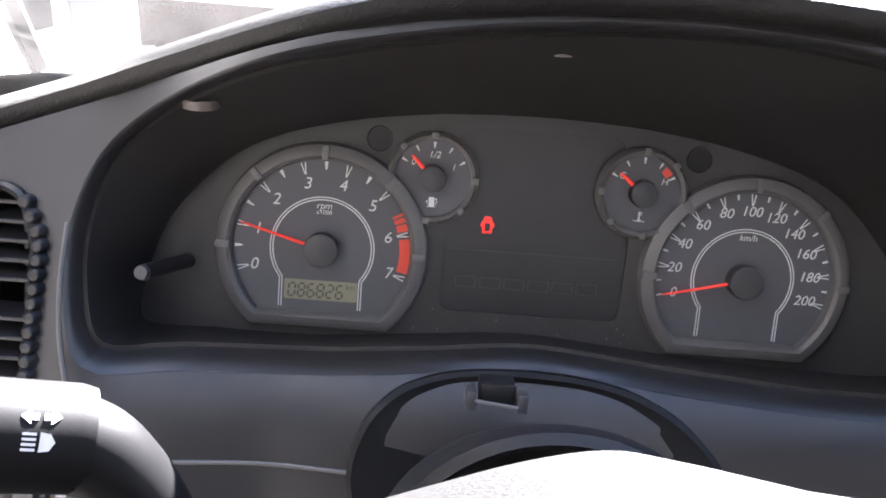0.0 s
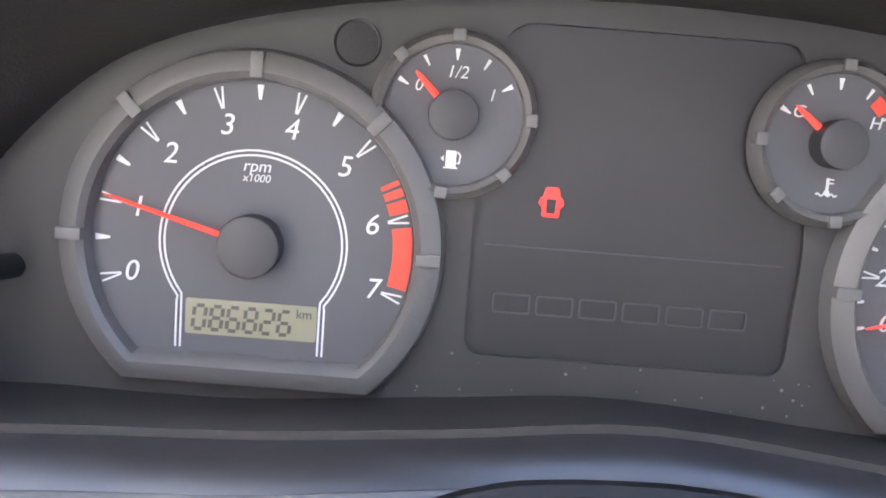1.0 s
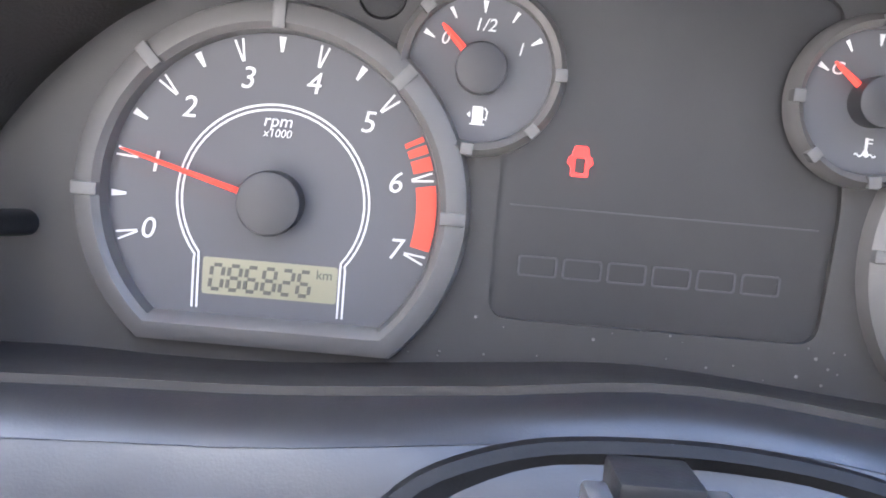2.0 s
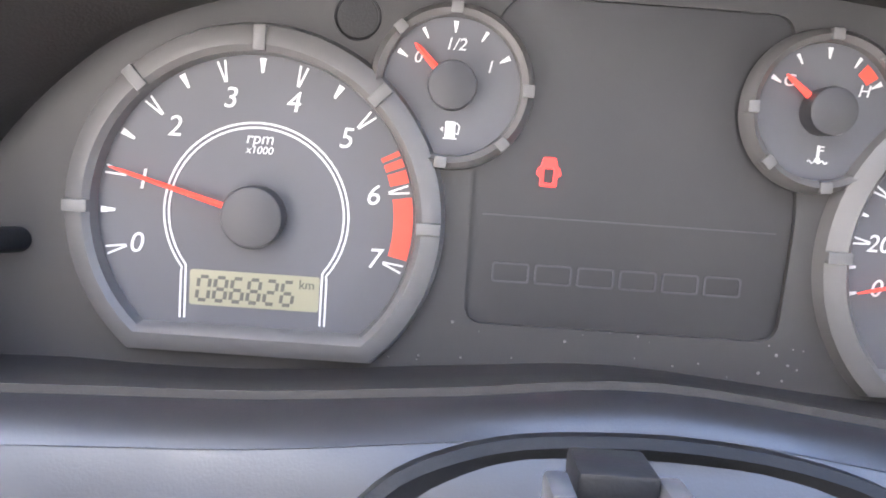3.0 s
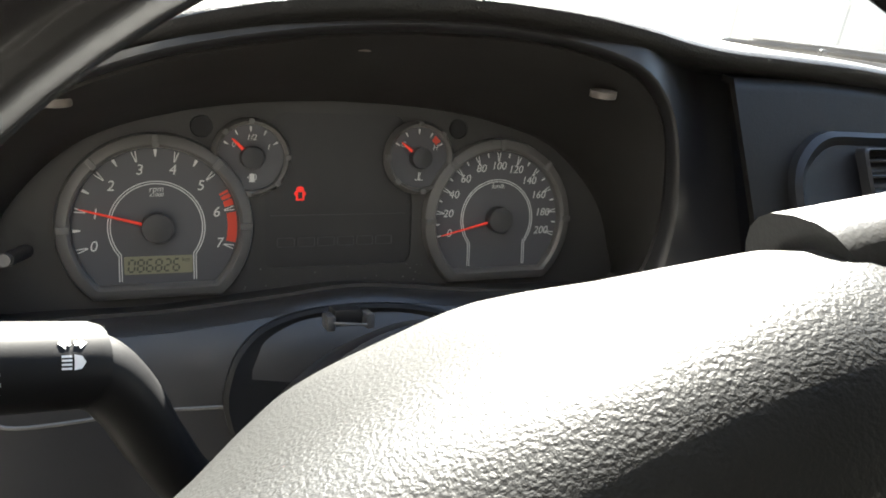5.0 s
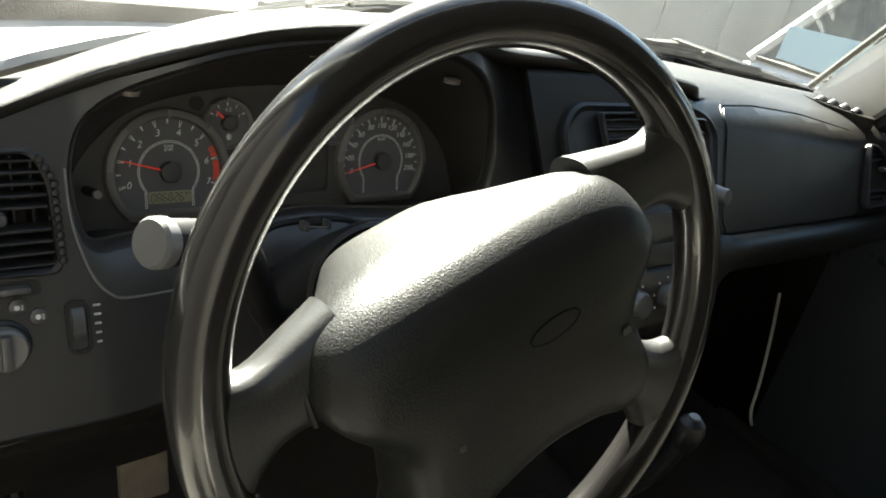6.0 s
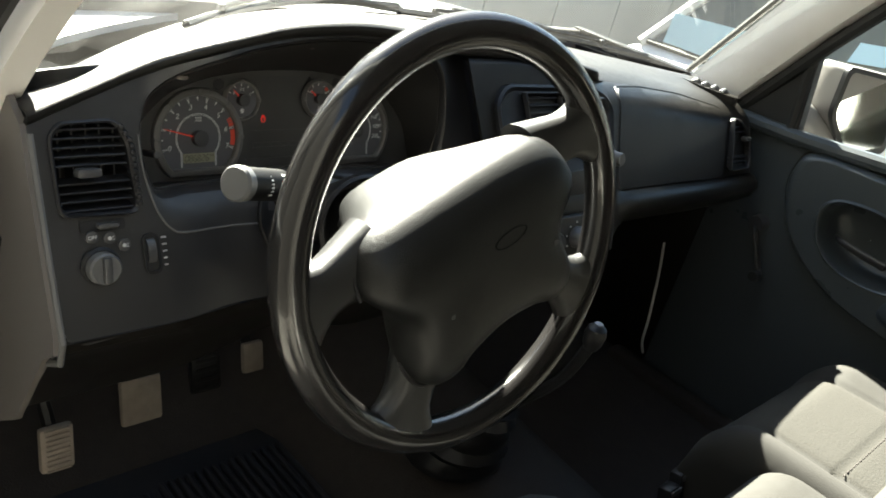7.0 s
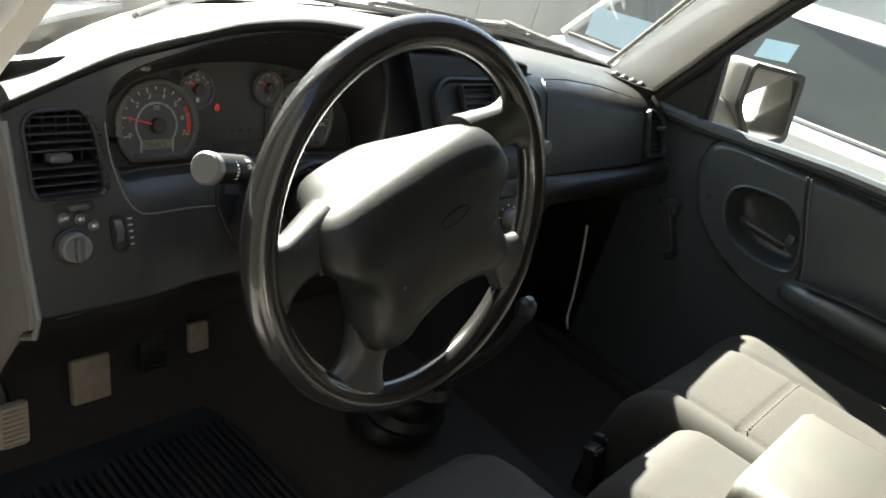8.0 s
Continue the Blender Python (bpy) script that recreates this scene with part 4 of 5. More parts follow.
# ---- centre stack, glove box, passenger side of the dash ----
def front_y(x, z):
    k = ease(0.57, 0.635, x)
    return stack_y(x, z) * (1 - k) + glove_y(x, z) * k


rows = []
for x in [0.330, 0.345, 0.36, 0.40, 0.45, 0.50, 0.55, 0.58, 0.60, 0.62, 0.64, 0.66, 0.68, 0.72, 0.80, 0.90, 1.0, 1.06, 1.09, 1.11, 1.13, 1.14, 1.15, 1.16, 1.17, 1.18, 1.19, 1.198]:
    zt = pad_top(x)
    k = ease(0.60, 0.66, x)
    row = [(x, front_y(x, zt) + 0.010, zt + 0.003)] + [(x, front_y(x, z), z) for z in (zt, zt - 0.007, zt - 0.014, zt - 0.021, zt - 0.028, zt - 0.036, zt - 0.044, -0.03, -0.060)]
    # the crease under the glove box, then a soft bolster that rolls back under the dash
    b, low = front_y(x, -0.07), -0.012 * ease(0.64, 1.05, x)
    row += [(x, b + 0.004 * k, low - 0.068), (x, b - 0.008 * k, low - 0.073 - 0.02 * (1 - k)), (x, b - 0.015 * k, low - 0.084 - 0.03 * (1 - k)), (x, b - 0.014 * k, low - 0.098 - 0.035 * (1 - k)), (x, b - 0.005 * k, low - 0.112 - 0.045 * (1 - k)), (x, b + 0.016, low - 0.124 - 0.055 * (1 - k)), (x, b + 0.05, low - 0.132 - 0.06 * (1 - k)), (x, 0.10, -0.160 - 0.05 * (1 - k)), (x, 0.20, -0.20)]
    rows.append(row)
part("passenger_panel", sheet(rows, 0.004), M_DASH, dash, "black vinyl passenger side of the dash", 60)
GLOVE = rounded([(0.676, 0.0845), (0.76, 0.0835), (0.90, 0.071), (1.036, 0.0465), (1.047, 0.036), (1.040, 0.015), (1.008, -0.073), (0.82, -0.068), (0.645, -0.063), (0.638, -0.050), (0.664, 0.072)], 0.012)
GLOVE = [(a[0] + (b[0] - a[0]) * k / 3, a[1] + (b[1] - a[1]) * k / 3) for a, b in zip(GLOVE, GLOVE[1:] + GLOVE[:1]) for k in range(3)]
gc = (0.85, 0.01)
part("glove_box_door", plate(GLOVE, [], lambda x, z: glove_y(x, z) - 0.0018, lambda x, z: glove_y(x, z) + 0.002, 0.012), M_DASH, dash, "black padded glove box door", 50)
part("glove_seam", sweep([(x, glove_y(x, z) + 0.0013, z) for x, z in [(gc[0] + (x - gc[0]) * 1.007, gc[1] + (z - gc[1]) * 1.025) for x, z in GLOVE]], 0.0021, 6, True), M_BLACK, dash)
# the raised bezel of the middle vents
BEZ = rounded([(0.356, -0.02), (0.360, 0.070), (0.385, 0.092), (0.580, 0.089), (0.608, 0.076), (0.618, 0.058), (0.600, 0.005), (0.585, -0.03)], 0.02)
mid = thing("centre_console_bezel", "black glossy bezel round the middle vents and radio", "dashboard bezel", DM)
part("bezel", loft([[(x, stack_y(x, z) + 0.004, z) for x, z in BEZ], [(x, stack_y(x, z) - 0.006, z) for x, z in BEZ], [(0.49 + (x - 0.49) * 0.975, stack_y(x, z) - 0.009, 0.03 + (z - 0.03) * 0.95) for x, z in BEZ], [(0.49 + (x - 0.49) * 0.93, stack_y(x, z) - 0.006, 0.03 + (z - 0.03) * 0.86) for x, z in BEZ]]), M_SHROUD, mid, "black rounded bezel")
part("radio", moved(box(0.395, 0.575, -0.004, 0.02, -0.075, -0.022, 0.003), at(0, stack_y(0, -0.045), 0)), M_BLACK, mid, "black radio front")


def face_shift(d):
    return lambda x, z: stack_y(x, z) + d


air_vent("air_vent", rounded([(0.412, 0.040), (0.490, 0.040), (0.490, 0.082), (0.412, 0.082)], 0.004), face_shift(-0.0115), 4, None, "black middle air vent with four slats")
air_vent("air_vent", rounded([(0.508, 0.020), (0.586, 0.020), (0.596, 0.056), (0.588, 0.074), (0.508, 0.076)], 0.004), face_shift(-0.0115), 5, None, "black middle air vent beside the glove box")
air_vent("air_vent", rounded([(1.054, 0.028), (1.074, 0.028), (1.098, 0.010), (1.112, -0.010), (1.110, -0.040), (1.094, -0.066), (1.022, -0.066)], 0.006), lambda x, z: glove_y(x, z) - 0.0090, 11, (1.090, -0.010), "black end air vent beside the passenger door")
hv = thing("climate_controls", "black climate control panel with round knobs and white marks", "climate control", DM)
part("panel", moved(box(0.385, 0.575, -0.002, 0.012, -0.142, -0.080, 0.004), at(0, stack_y(0, -0.11), 0)), M_BLACK, hv)
for x in (0.425, 0.480, 0.535):
    k = part("knob", moved(lathe([(0.0155, 0.0), (0.0150, 0.010), (0.0125, 0.016), (0, 0.0165)], 26), at(x, stack_y(0, -0.11) - 0.002, -0.110)), M_KNOB, hv)
    for j in range(7):
        a = radians(210 - 40 * j)
        part("mark", moved(lathe([(0.0016, 0.0), (0.0014, 0.0006), (0, 0.0008)], 8), at(x + 0.021 * math.cos(a), stack_y(0, -0.11) - 0.002, -0.110 + 0.021 * math.sin(a))), M_WHITE, k)
lit = thing("power_socket", "small black lighter knob beside the glove box", "power socket", DM)
part("knob", moved(lathe([(0.0125, -0.004), (0.0125, 0.006), (0.0105, 0.010), (0.010, 0.018), (0.0085, 0.021), (0, 0.0215)], 24), at(0.590, stack_y(0, -0.012) - 0.004, -0.012)), M_KNOB, lit)
# demister vents at the corners of the dash top: an open duct on the driver's side
d = thing("demister_vent", "open oval black demister duct in the dash top", "air vent", at(-0.139, 0.022, 1.2100) @ Matrix.Rotation(radians(-22), 4, "X") @ Matrix.Rotation(radians(-7), 4, "Y") @ Matrix.Rotation(radians(-20), 4, "Z"), "dashboard air vents")
oval = [(0.038 * math.cos(k * math.tau / 40), 0.026 * math.sin(k * math.tau / 40)) for k in range(40)]
part("rim", loft([[(a * k, b * k, h) for a, b in oval] for k, h in ((1.10, -0.008), (1.07, 0.004), (1.02, 0.0065), (0.97, 0.0065), (0.93, 0.005), (0.90, 0.000))], caps=False), M_DASH, d, "rolled black rim")
part("duct", loft([[(a * k, b * k, h) for a, b in oval] for k, h in ((0.93, 0.004), (0.90, 0.0030), (0.01, 0.0026))], caps=False), M_HOOD, d, "dark duct")
part("vane", sweep([(0.033 * math.cos(a), 0.004 + 0.012 * math.sin(a), 0.0055) for a in [math.pi * k / 12 for k in range(13)]], 0.0017, 8), M_BLACK, d, "black curved vane")
sv = thing("demister_vent", "pale worn demister grille at the windscreen corner", "air vent", at(1.100, 0.026, 1.190) @ Matrix.Rotation(radians(-84), 4, "Z"), "dashboard air vents")
part("base", loft([[(0.062 * math.cos(a), 0.020 * math.sin(a), h) for a in [k * math.tau / 24 for k in range(24)]] for h in (-0.01, 0.006)]), M_DASH, sv)
for k in range(4):
    part("louvre", sweep([(-0.032 + 0.020 * k, -0.011, 0.005), (-0.030 + 0.020 * k, 0, 0.010), (-0.028 + 0.020 * k, 0.011, 0.006)], 0.0048, 8), M_STALKTIP, sv)
solid("paper_scrap", box(-0.018, 0.018, -0.003, 0.003, 0, 0.0006), M_WHITE, "narrow white paper scrap on the dash top", "paper", Matrix.Translation((0.840, 0.020, 1.213)) @ Matrix.Rotation(radians(8), 4, "Z") @ Matrix.Rotation(radians(3), 4, "Y"))

# ---- ground, yard ----
bm = bmesh.new()
bmesh.ops.create_grid(bm, x_segments=8, y_segments=8, size=400)
solid("ground", bm, M_GROUND, "dusty pale grey yard ground", "ground", at(0, 0, -0.08), kind="structure")
solid("wall_yard", join(*[box(x, x + 0.985, 4.2, 4.4, -0.08, 2.8, 0.015) for x in [-6 + 1.0 * k for k in range(14)]]), M_CONCRETE, "weathered grey concrete panel wall", "wall", kind="structure")
solid("wall_side", join(*[box(8.0, 8.2, y, y + 2.97, -0.08, 2.6, 0.015) for y in [-9 + 3.0 * k for k in range(5)]]), M_CONCRETE, "beige-added dark wall that holds sky light off the cab", "wall", kind="structure")

# ---- cab shell ----
rows = []
for x in [-0.24 + 0.05 * k for k in range(31)]:
    h = 0.15 * max(0.0, 1 - ((x - 0.50) / 0.20) ** 2) ** 0.5 if abs(x - 0.50) < 0.2 else 0.0
    rows.append([(x, -1.30, 0.52 + 0.3 * h), (x, -0.50, 0.52 + 0.6 * h), (x, -0.20, 0.52 + 0.8 * h), (x, 0.12, 0.53 + h), (x, 0.22, 0.57 + h), (x, 0.36, 0.72 + h * 0.6), (x, 0.42, 0.95), (x, 0.44, 1.18)])
solid("floor", sheet(rows, 0.01), M_CARPET, "dark worn carpet over the cab floor", "floor", kind="structure")


def pillar_path(s):
    """A front pillar, from its foot to the roof; s: -1 the driver's, 1 the passenger's."""
    c = 0.50
    return [(c + s * 0.700, 0.075, 1.165), (c + s * 0.690, 0.000, 1.270), (c + s * 0.665, -0.100, 1.400), (c + s * 0.630, -0.230, 1.545), (c + s * 0.600, -0.330, 1.620)]


for s, nm in ((-1, "pillar_driver"), (1, "pillar_passenger")):
    pts = smooth_line(pillar_path(s), 5)
    rings = []
    for p in pts:
        rings.append([p + Vector((s * 0.020, 0.052, 0.022)), p + Vector((-s * 0.012, 0.046, 0.024)), p + Vector((-s * 0.026, 0.018, 0.008)), p + Vector((-s * 0.026, -0.018, -0.012)), p + Vector((-s * 0.014, -0.040, -0.024)), p + Vector((s * 0.016, -0.046, -0.026))])
    solid(nm, loft(rings), M_PILLAR, "pale grey moulded windscreen pillar trim", "pillar", kind="structure", sharp=50)
    solid("seal_" + nm, sweep([p + (Vector((0.010, -0.056, -0.034)) if s > 0 else Vector((-0.036, -0.030, -0.016))) for p in pts], 0.013, 8), M_GASKET, "black rubber door seal along the pillar", "trim", kind="structure")
    solid("screen_edge_" + nm, sweep([p + Vector((-s * 0.010, 0.056, 0.030)) for p in pts], 0.007, 6), M_GASKET, "black windscreen edge band", "trim", kind="structure")
# roof, rear wall with its window opening, rear quarter
rows = []
for x in [-0.16 + 0.066 * k for k in range(21)]:
    e = ((x - 0.50) / 0.66) ** 4
    rows.append([(x, -0.30, 1.605 - 0.02 * e), (x, -0.36, 1.640 - 0.03 * e), (x, -0.8, 1.66 - 0.03 * e), (x, -1.22, 1.64 - 0.03 * e)])
solid("ceiling", sheet(rows, 0.03), M_HEADLINER, "pale grey cab headliner", "ceiling", kind="structure")
rear = plate([(-0.22, 0.5), (1.22, 0.5), (1.22, 1.2), (1.14, 1.64), (-0.14, 1.64), (-0.22, 1.2)], [round_rect(-0.02, 1.02, 1.20, 1.56, 0.05)], -1.24, -1.27)
solid("wall_rear", rear, M_GREYVINYL, "grey cab rear wall with its window", "wall", kind="structure")
for s in (-1, 1):
    c = 0.5 + s * 0.70
    solid("pillar_rear", loft([[(c, -0.98, 0.5), (c, -1.27, 0.5), (c - s * 0.03, -1.27, 0.5), (c - s * 0.03, -0.98, 0.5)], [(c, -0.98, 1.18), (c, -1.27, 1.18), (c - s * 0.03, -1.27, 1.18), (c - s * 0.03, -0.98, 1.18)], [(c - s * 0.08, -1.02, 1.64), (c - s * 0.08, -1.27, 1.64), (c - s * 0.11, -1.27, 1.64), (c - s * 0.11, -1.02, 1.64)]]), M_PILLAR, "pale grey rear cab pillar", "pillar", kind="structure")
# windscreen
rows = []
for x in [-0.190 + 0.069 * k for k in range(21)]:
    k = (x - 0.5) / 0.665
    top = Vector((0.5 + (x - 0.5) * 0.90, -0.255 - 0.06 * k * k, 1.600 - 0.012 * k * k))
    low = Vector((x, screen_y(x) + 0.012, 1.196))
    rows.append([low + (top - low) * q + Vector((0, 0.02 * math.sin(q * math.pi), 0)) for q in (0, 0.25, 0.5, 0.75, 1)])
ws = solid("window_1", loft(rows, closed=False, caps=False), M_SCREEN, "clear dusty windscreen", "window", kind="structure")
ws.visible_shadow = False
# kick panel between the dash end and the floor on the driver's side
solid("trim_kick", box(-0.225, -0.205, 0.02, 0.42, 0.52, 1.15, 0.006), M_DASH, "dark side trim by the pedals", "trim", kind="structure")
solid("trim_sill", box(-0.26, -0.20, -1.2, 0.05, 0.47, 0.545, 0.012), M_GREYVINYL, "grey door sill plate", "trim", kind="structure")

# ---- bonnet, cowl and wipers ----
rows = []
for x in [-0.27 + 0.077 * k for k in range(21)]:
    k = (x - 0.5) / 0.77
    rows.append([(x, screen_y(0.5 + (x - 0.5) * 0.8) + 0.10, 1.165 - 0.03 * k ** 4), (x, 0.72, 1.160 - 0.035 * k ** 4), (x, 1.0, 1.130 - 0.04 * k ** 4), (x, 1.35, 1.080 - 0.05 * k ** 4), (x, 1.62, 1.000 - 0.06 * k ** 4), (x, 1.70, 0.80), (x, 1.72, 0.35)])
bonnet = solid("bonnet", sheet(rows, 0.01), M_PAINT, "white painted pickup bonnet in full sun", "bonnet")
rows = []
for x in [-0.20 + 0.07 * k for k in range(21)]:
    rows.append([(x, screen_y(x) + 0.005, 1.180), (x, screen_y(x) + 0.05, 1.176), (x, screen_y(x) + 0.10, 1.166)])
cowl = solid("cowl_grille", sheet(rows, 0.006), M_BLACK, "black plastic cowl below the windscreen", "cowl")


def wiper(x0, x1, pivot):
    wp = thing("windscreen_wiper", "black wiper arm with blade resting on the windscreen's foot", "wiper", Matrix(), "windscreen wipers")
    n = 12
    pts = [Vector((x0 + (x1 - x0) * k / n, screen_y(x0 + (x1 - x0) * k / n) + 0.020, 1.194 + 0.008 * k / n)) for k in range(n + 1)]
    part("blade", sweep([p + Vector((0, 0.004, 0.002)) for p in pts], 0.0065, 6), M_GASKET, wp, "black rubber wiper blade")
    part("arm", sweep([Vector((pivot, screen_y(pivot) + 0.07, 1.19))] + [p + Vector((0, 0.014, 0.014)) for p in pts[7:2:-1]], 0.0075, 8), M_BLACK, wp)
    part("bridge", sweep([p + Vector((0, 0.008, 0.012)) for p in pts[2:11]], 0.0045, 6), M_BLACK, wp)
    for k in (2, 5, 7, 10):
        part("claw", moved(box(-0.006, 0.006, -0.006, 0.006, -0.002, 0.014, 0.002, 1), Matrix.Translation(pts[k] + Vector((0, 0.005, 0.002)))), M_BLACK, wp)


wiper(0.11, 0.62, 0.66)
wiper(0.62, 1.10, 1.08)

# ---- passenger door ----
DX = 1.205
pd = thing("passenger_door", "dark grey vinyl passenger door, closed, with oval handle recess", "door")


def door_plate(outline, holes, t0, t1):
    """t: how far proud of the door's inside, towards the driver."""
    bm = plate(outline, holes, t0, t1)
    for v in bm.verts:
        v.co = Vector((DX - v.co.y, v.co.x, v.co.z))
    return bm


body = [(0.10, 0.49), (0.14, 0.80), (0.12, 1.05), (0.06, 1.138), (-0.12, 1.143), (-0.22, 1.150), (-0.35, 1.163), (-0.50, 1.170), (-1.00, 1.170), (-1.02, 0.49)]
part("belt_rail", sweep(smooth_line([(DX - 0.004, 0.06, 1.148), (DX - 0.006, -0.12, 1.152), (DX - 0.006, -0.22, 1.159), (DX - 0.006, -0.35, 1.170), (DX - 0.006, -0.50, 1.176), (DX - 0.006, -1.0, 1.174)], 4), 0.016, 10), M_DOOR, pd, "rolled top edge of the door")
UP = [(p.x, p.y) for p in smooth_line([(-0.184, 1.140, 0), (-0.160, 1.100, 0), (-0.163, 1.055, 0), (-0.190, 0.995, 0), (-0.245, 0.942, 0), (-0.345, 0.896, 0), (-0.505, 0.876, 0), (-0.700, 0.872, 0), (-0.980, 0.872, 0), (-0.985, 1.145, 0), (-0.60, 1.148, 0), (-0.30, 1.148, 0)], 5, True)]
REC = [(p.x, p.y) for p in smooth_line([(-0.249, 1.050, 0), (-0.258, 1.010, 0), (-0.282, 0.978, 0), (-0.320, 0.960, 0), (-0.375, 0.955, 0), (-0.424, 0.968, 0), (-0.418, 1.020, 0), (-0.400, 1.060, 0), (-0.362, 1.086, 0), (-0.312, 1.088, 0), (-0.268, 1.078, 0)], 4, True)]
uc, rc = (-0.57, 1.0), (-0.335, 1.02)
part("inner_panel", door_plate(body, [REC], 0.0, -0.06), M_DOOR, pd, "dark vinyl inner panel")
up_ring = lambda k, t: [(DX - t, uc[0] + (y - uc[0]) * k, uc[1] + (z - uc[1]) * k) for y, z in UP]
face = door_plate([(uc[0] + (y - uc[0]) * 0.95, uc[1] + (z - uc[1]) * 0.95) for y, z in UP], [REC], 0.034, 0.030)
pad = part("upholstery", join(loft([up_ring(1.0, 0.0), up_ring(1.0, 0.012), up_ring(0.993, 0.022), up_ring(0.978, 0.030), up_ring(0.962, 0.0335), up_ring(0.95, 0.034)], caps=False), face), M_DOOR, pd, "raised padded door upholstery", 60)
part("seam_piping", sweep([(DX - 0.002, uc[0] + (y - uc[0]) * 1.006, uc[1] + (z - uc[1]) * 1.012) for y, z in UP], 0.0035, 6, True), M_GASKET, pd)
for off in (-0.004, 0.004):
    part("panel_seam", sweep(smooth_line([(DX - 0.0345, -0.378 + off, 1.150), (DX - 0.0350, -0.392 + off, 1.110), (DX - 0.0350, -0.411 + off, 1.062), (DX - 0.0350, -0.432 + off, 1.010), (DX - 0.0345, -0.447 + off, 0.966), (DX - 0.0335, -0.452 + off, 0.900)], 4), 0.0030, 6), M_GASKET if off > 0 else M_DOOR, pd)
rec_ring = lambda k, t: [(DX - t, rc[0] + (y - rc[0]) * k, rc[1] + (z - rc[1]) * k) for y, z in REC]
part("handle_rim", loft([rec_ring(1.075, 0.0330), rec_ring(1.055, 0.0375), rec_ring(1.02, 0.0395), rec_ring(0.985, 0.0375), rec_ring(0.965, 0.0310)], caps=False), M_DOOR, pd, "rolled rim of the oval handle recess", 60)
part("handle_cup", loft([rec_ring(0.975, 0.0335), rec_ring(0.945, 0.018), rec_ring(0.92, 0.000), rec_ring(0.86, -0.020), rec_ring(0.72, -0.030), rec_ring(0.3, -0.033), rec_ring(0.01, -0.033)], caps=False), M_DOOR, pd, "deep hollow handle recess", 60)
part("door_handle", sweep(smooth_line([(DX + 0.004, -0.286, 1.006), (DX - 0.018, -0.300, 1.008), (DX - 0.026, -0.340, 1.006), (DX - 0.026, -0.392, 1.002)], 5), lambda k: 0.0085 + 0.003 * k, 12, flat=0.55), M_KNOB, pd, "black pull handle")
part("lock_knob", moved(box(-0.010, 0.008, -0.009, 0.009, -0.014, 0.014, 0.005), at(DX - 0.026, -0.398, 1.020)), M_KNOB, pd, "black lock lever")
part("armrest", sweep(smooth_line([(DX - 0.030, -0.430, 0.930), (DX - 0.052, -0.470, 0.935), (DX - 0.066, -0.560, 0.945), (DX - 0.070, -0.70, 0.950), (DX - 0.070, -0.95, 0.952)], 5), lambda k: 0.020 + 0.014 * min(1, k * 2), 14), M_DOOR, pd, "padded armrest")
part("grip_slot", sweep([(DX - 0.075, -0.475, 0.967), (DX - 0.092, -0.560, 0.980), (DX - 0.096, -0.66, 0.985)], 0.006, 8), M_GASKET, pd)
cr = part("window_crank", sweep(smooth_line([(DX - 0.012, -0.140, 0.968), (DX - 0.030, -0.150, 0.950), (DX - 0.034, -0.170, 0.915), (DX - 0.032, -0.190, 0.878)], 5), 0.0075, 10, flat=0.7), M_SPOKE, pd, "black window crank")
part("crank_knob", moved(lathe([(0.010, 0.0), (0.012, 0.012), (0.010, 0.024), (0, 0.026)], 16, "x"), at(DX - 0.058, -0.190, 0.876)), M_SPOKE, cr)
part("crank_boss", moved(lathe([(0.016, 0.0), (0.018, 0.02), (0.018, 0.03)], 18, "x"), at(DX - 0.028, -0.140, 0.966)), M_KNOB, cr, "bright crank boss")
# corner trim ahead of the window, window frame and glass
part("sail_trim", door_plate(rounded([(0.050, 1.143), (-0.135, 1.150), (-0.110, 1.330), (-0.060, 1.275)], 0.008), [], 0.006, -0.02), M_GASKET, pd, "black corner trim behind the mirror")
part("window_frame", sweep([(DX - 0.004, -0.118, 1.150), (DX - 0.006, -0.104, 1.320), (DX - 0.035, -0.155, 1.410), (DX - 0.075, -0.290, 1.560), (DX - 0.095, -0.40, 1.615), (DX - 0.100, -1.0, 1.615)], 0.011, 8), M_GASKET, pd, "black window frame")
gl = part("window_glass", loft([[(DX + 0.005, -0.115, 1.14), (DX + 0.005, -1.0, 1.14)], [(DX + 0.000, -0.105, 1.31), (DX, -1.0, 1.31)], [(DX - 0.09, -0.38, 1.60), (DX - 0.09, -1.0, 1.60)]], closed=False, caps=False), M_GLASS, pd, "clear side window")
gl.visible_shadow = False
# ---- side mirror outside the passenger door ----
sm = thing("side_mirror", "taupe grey pickup side mirror with black rim", "side mirror")
MC = Vector((1.478, -0.135, 1.195))
frame_m = Matrix.Translation(MC) @ Matrix.Rotation(radians(-16), 4, "Z")
OUT = rounded([(-0.105, 0.095), (0.105, 0.085), (0.120, -0.080), (0.030, -0.098), (-0.030, -0.092), (-0.110, -0.010)], 0.020)
OUT = [(x - 0.145 * (z - 0.085), z) for x, z in OUT]           # the sides lean
rings = [[(x, y, z) for x, z in [(a * k, b * k) for a, b in OUT]] for y, k in ((0.0, 1.0), (0.02, 1.02), (0.06, 0.97), (0.09, 0.80), (0.10, 0.45))]
part("housing", moved(loft(rings), frame_m), M_HOUSING, sm, "taupe grey mirror housing")
part("rim", moved(loft([[(a * 1.0, 0.004, b * 1.0) for a, b in OUT], [(a * 1.02, -0.010, b * 1.02) for a, b in OUT], [(a * 0.85 - 0.006, -0.012, b * 0.87 + 0.004) for a, b in OUT], [(a * 0.83 - 0.006, 0.0, b * 0.85 + 0.004) for a, b in OUT]], caps=False), frame_m), M_BLACK, sm, "black mirror rim")
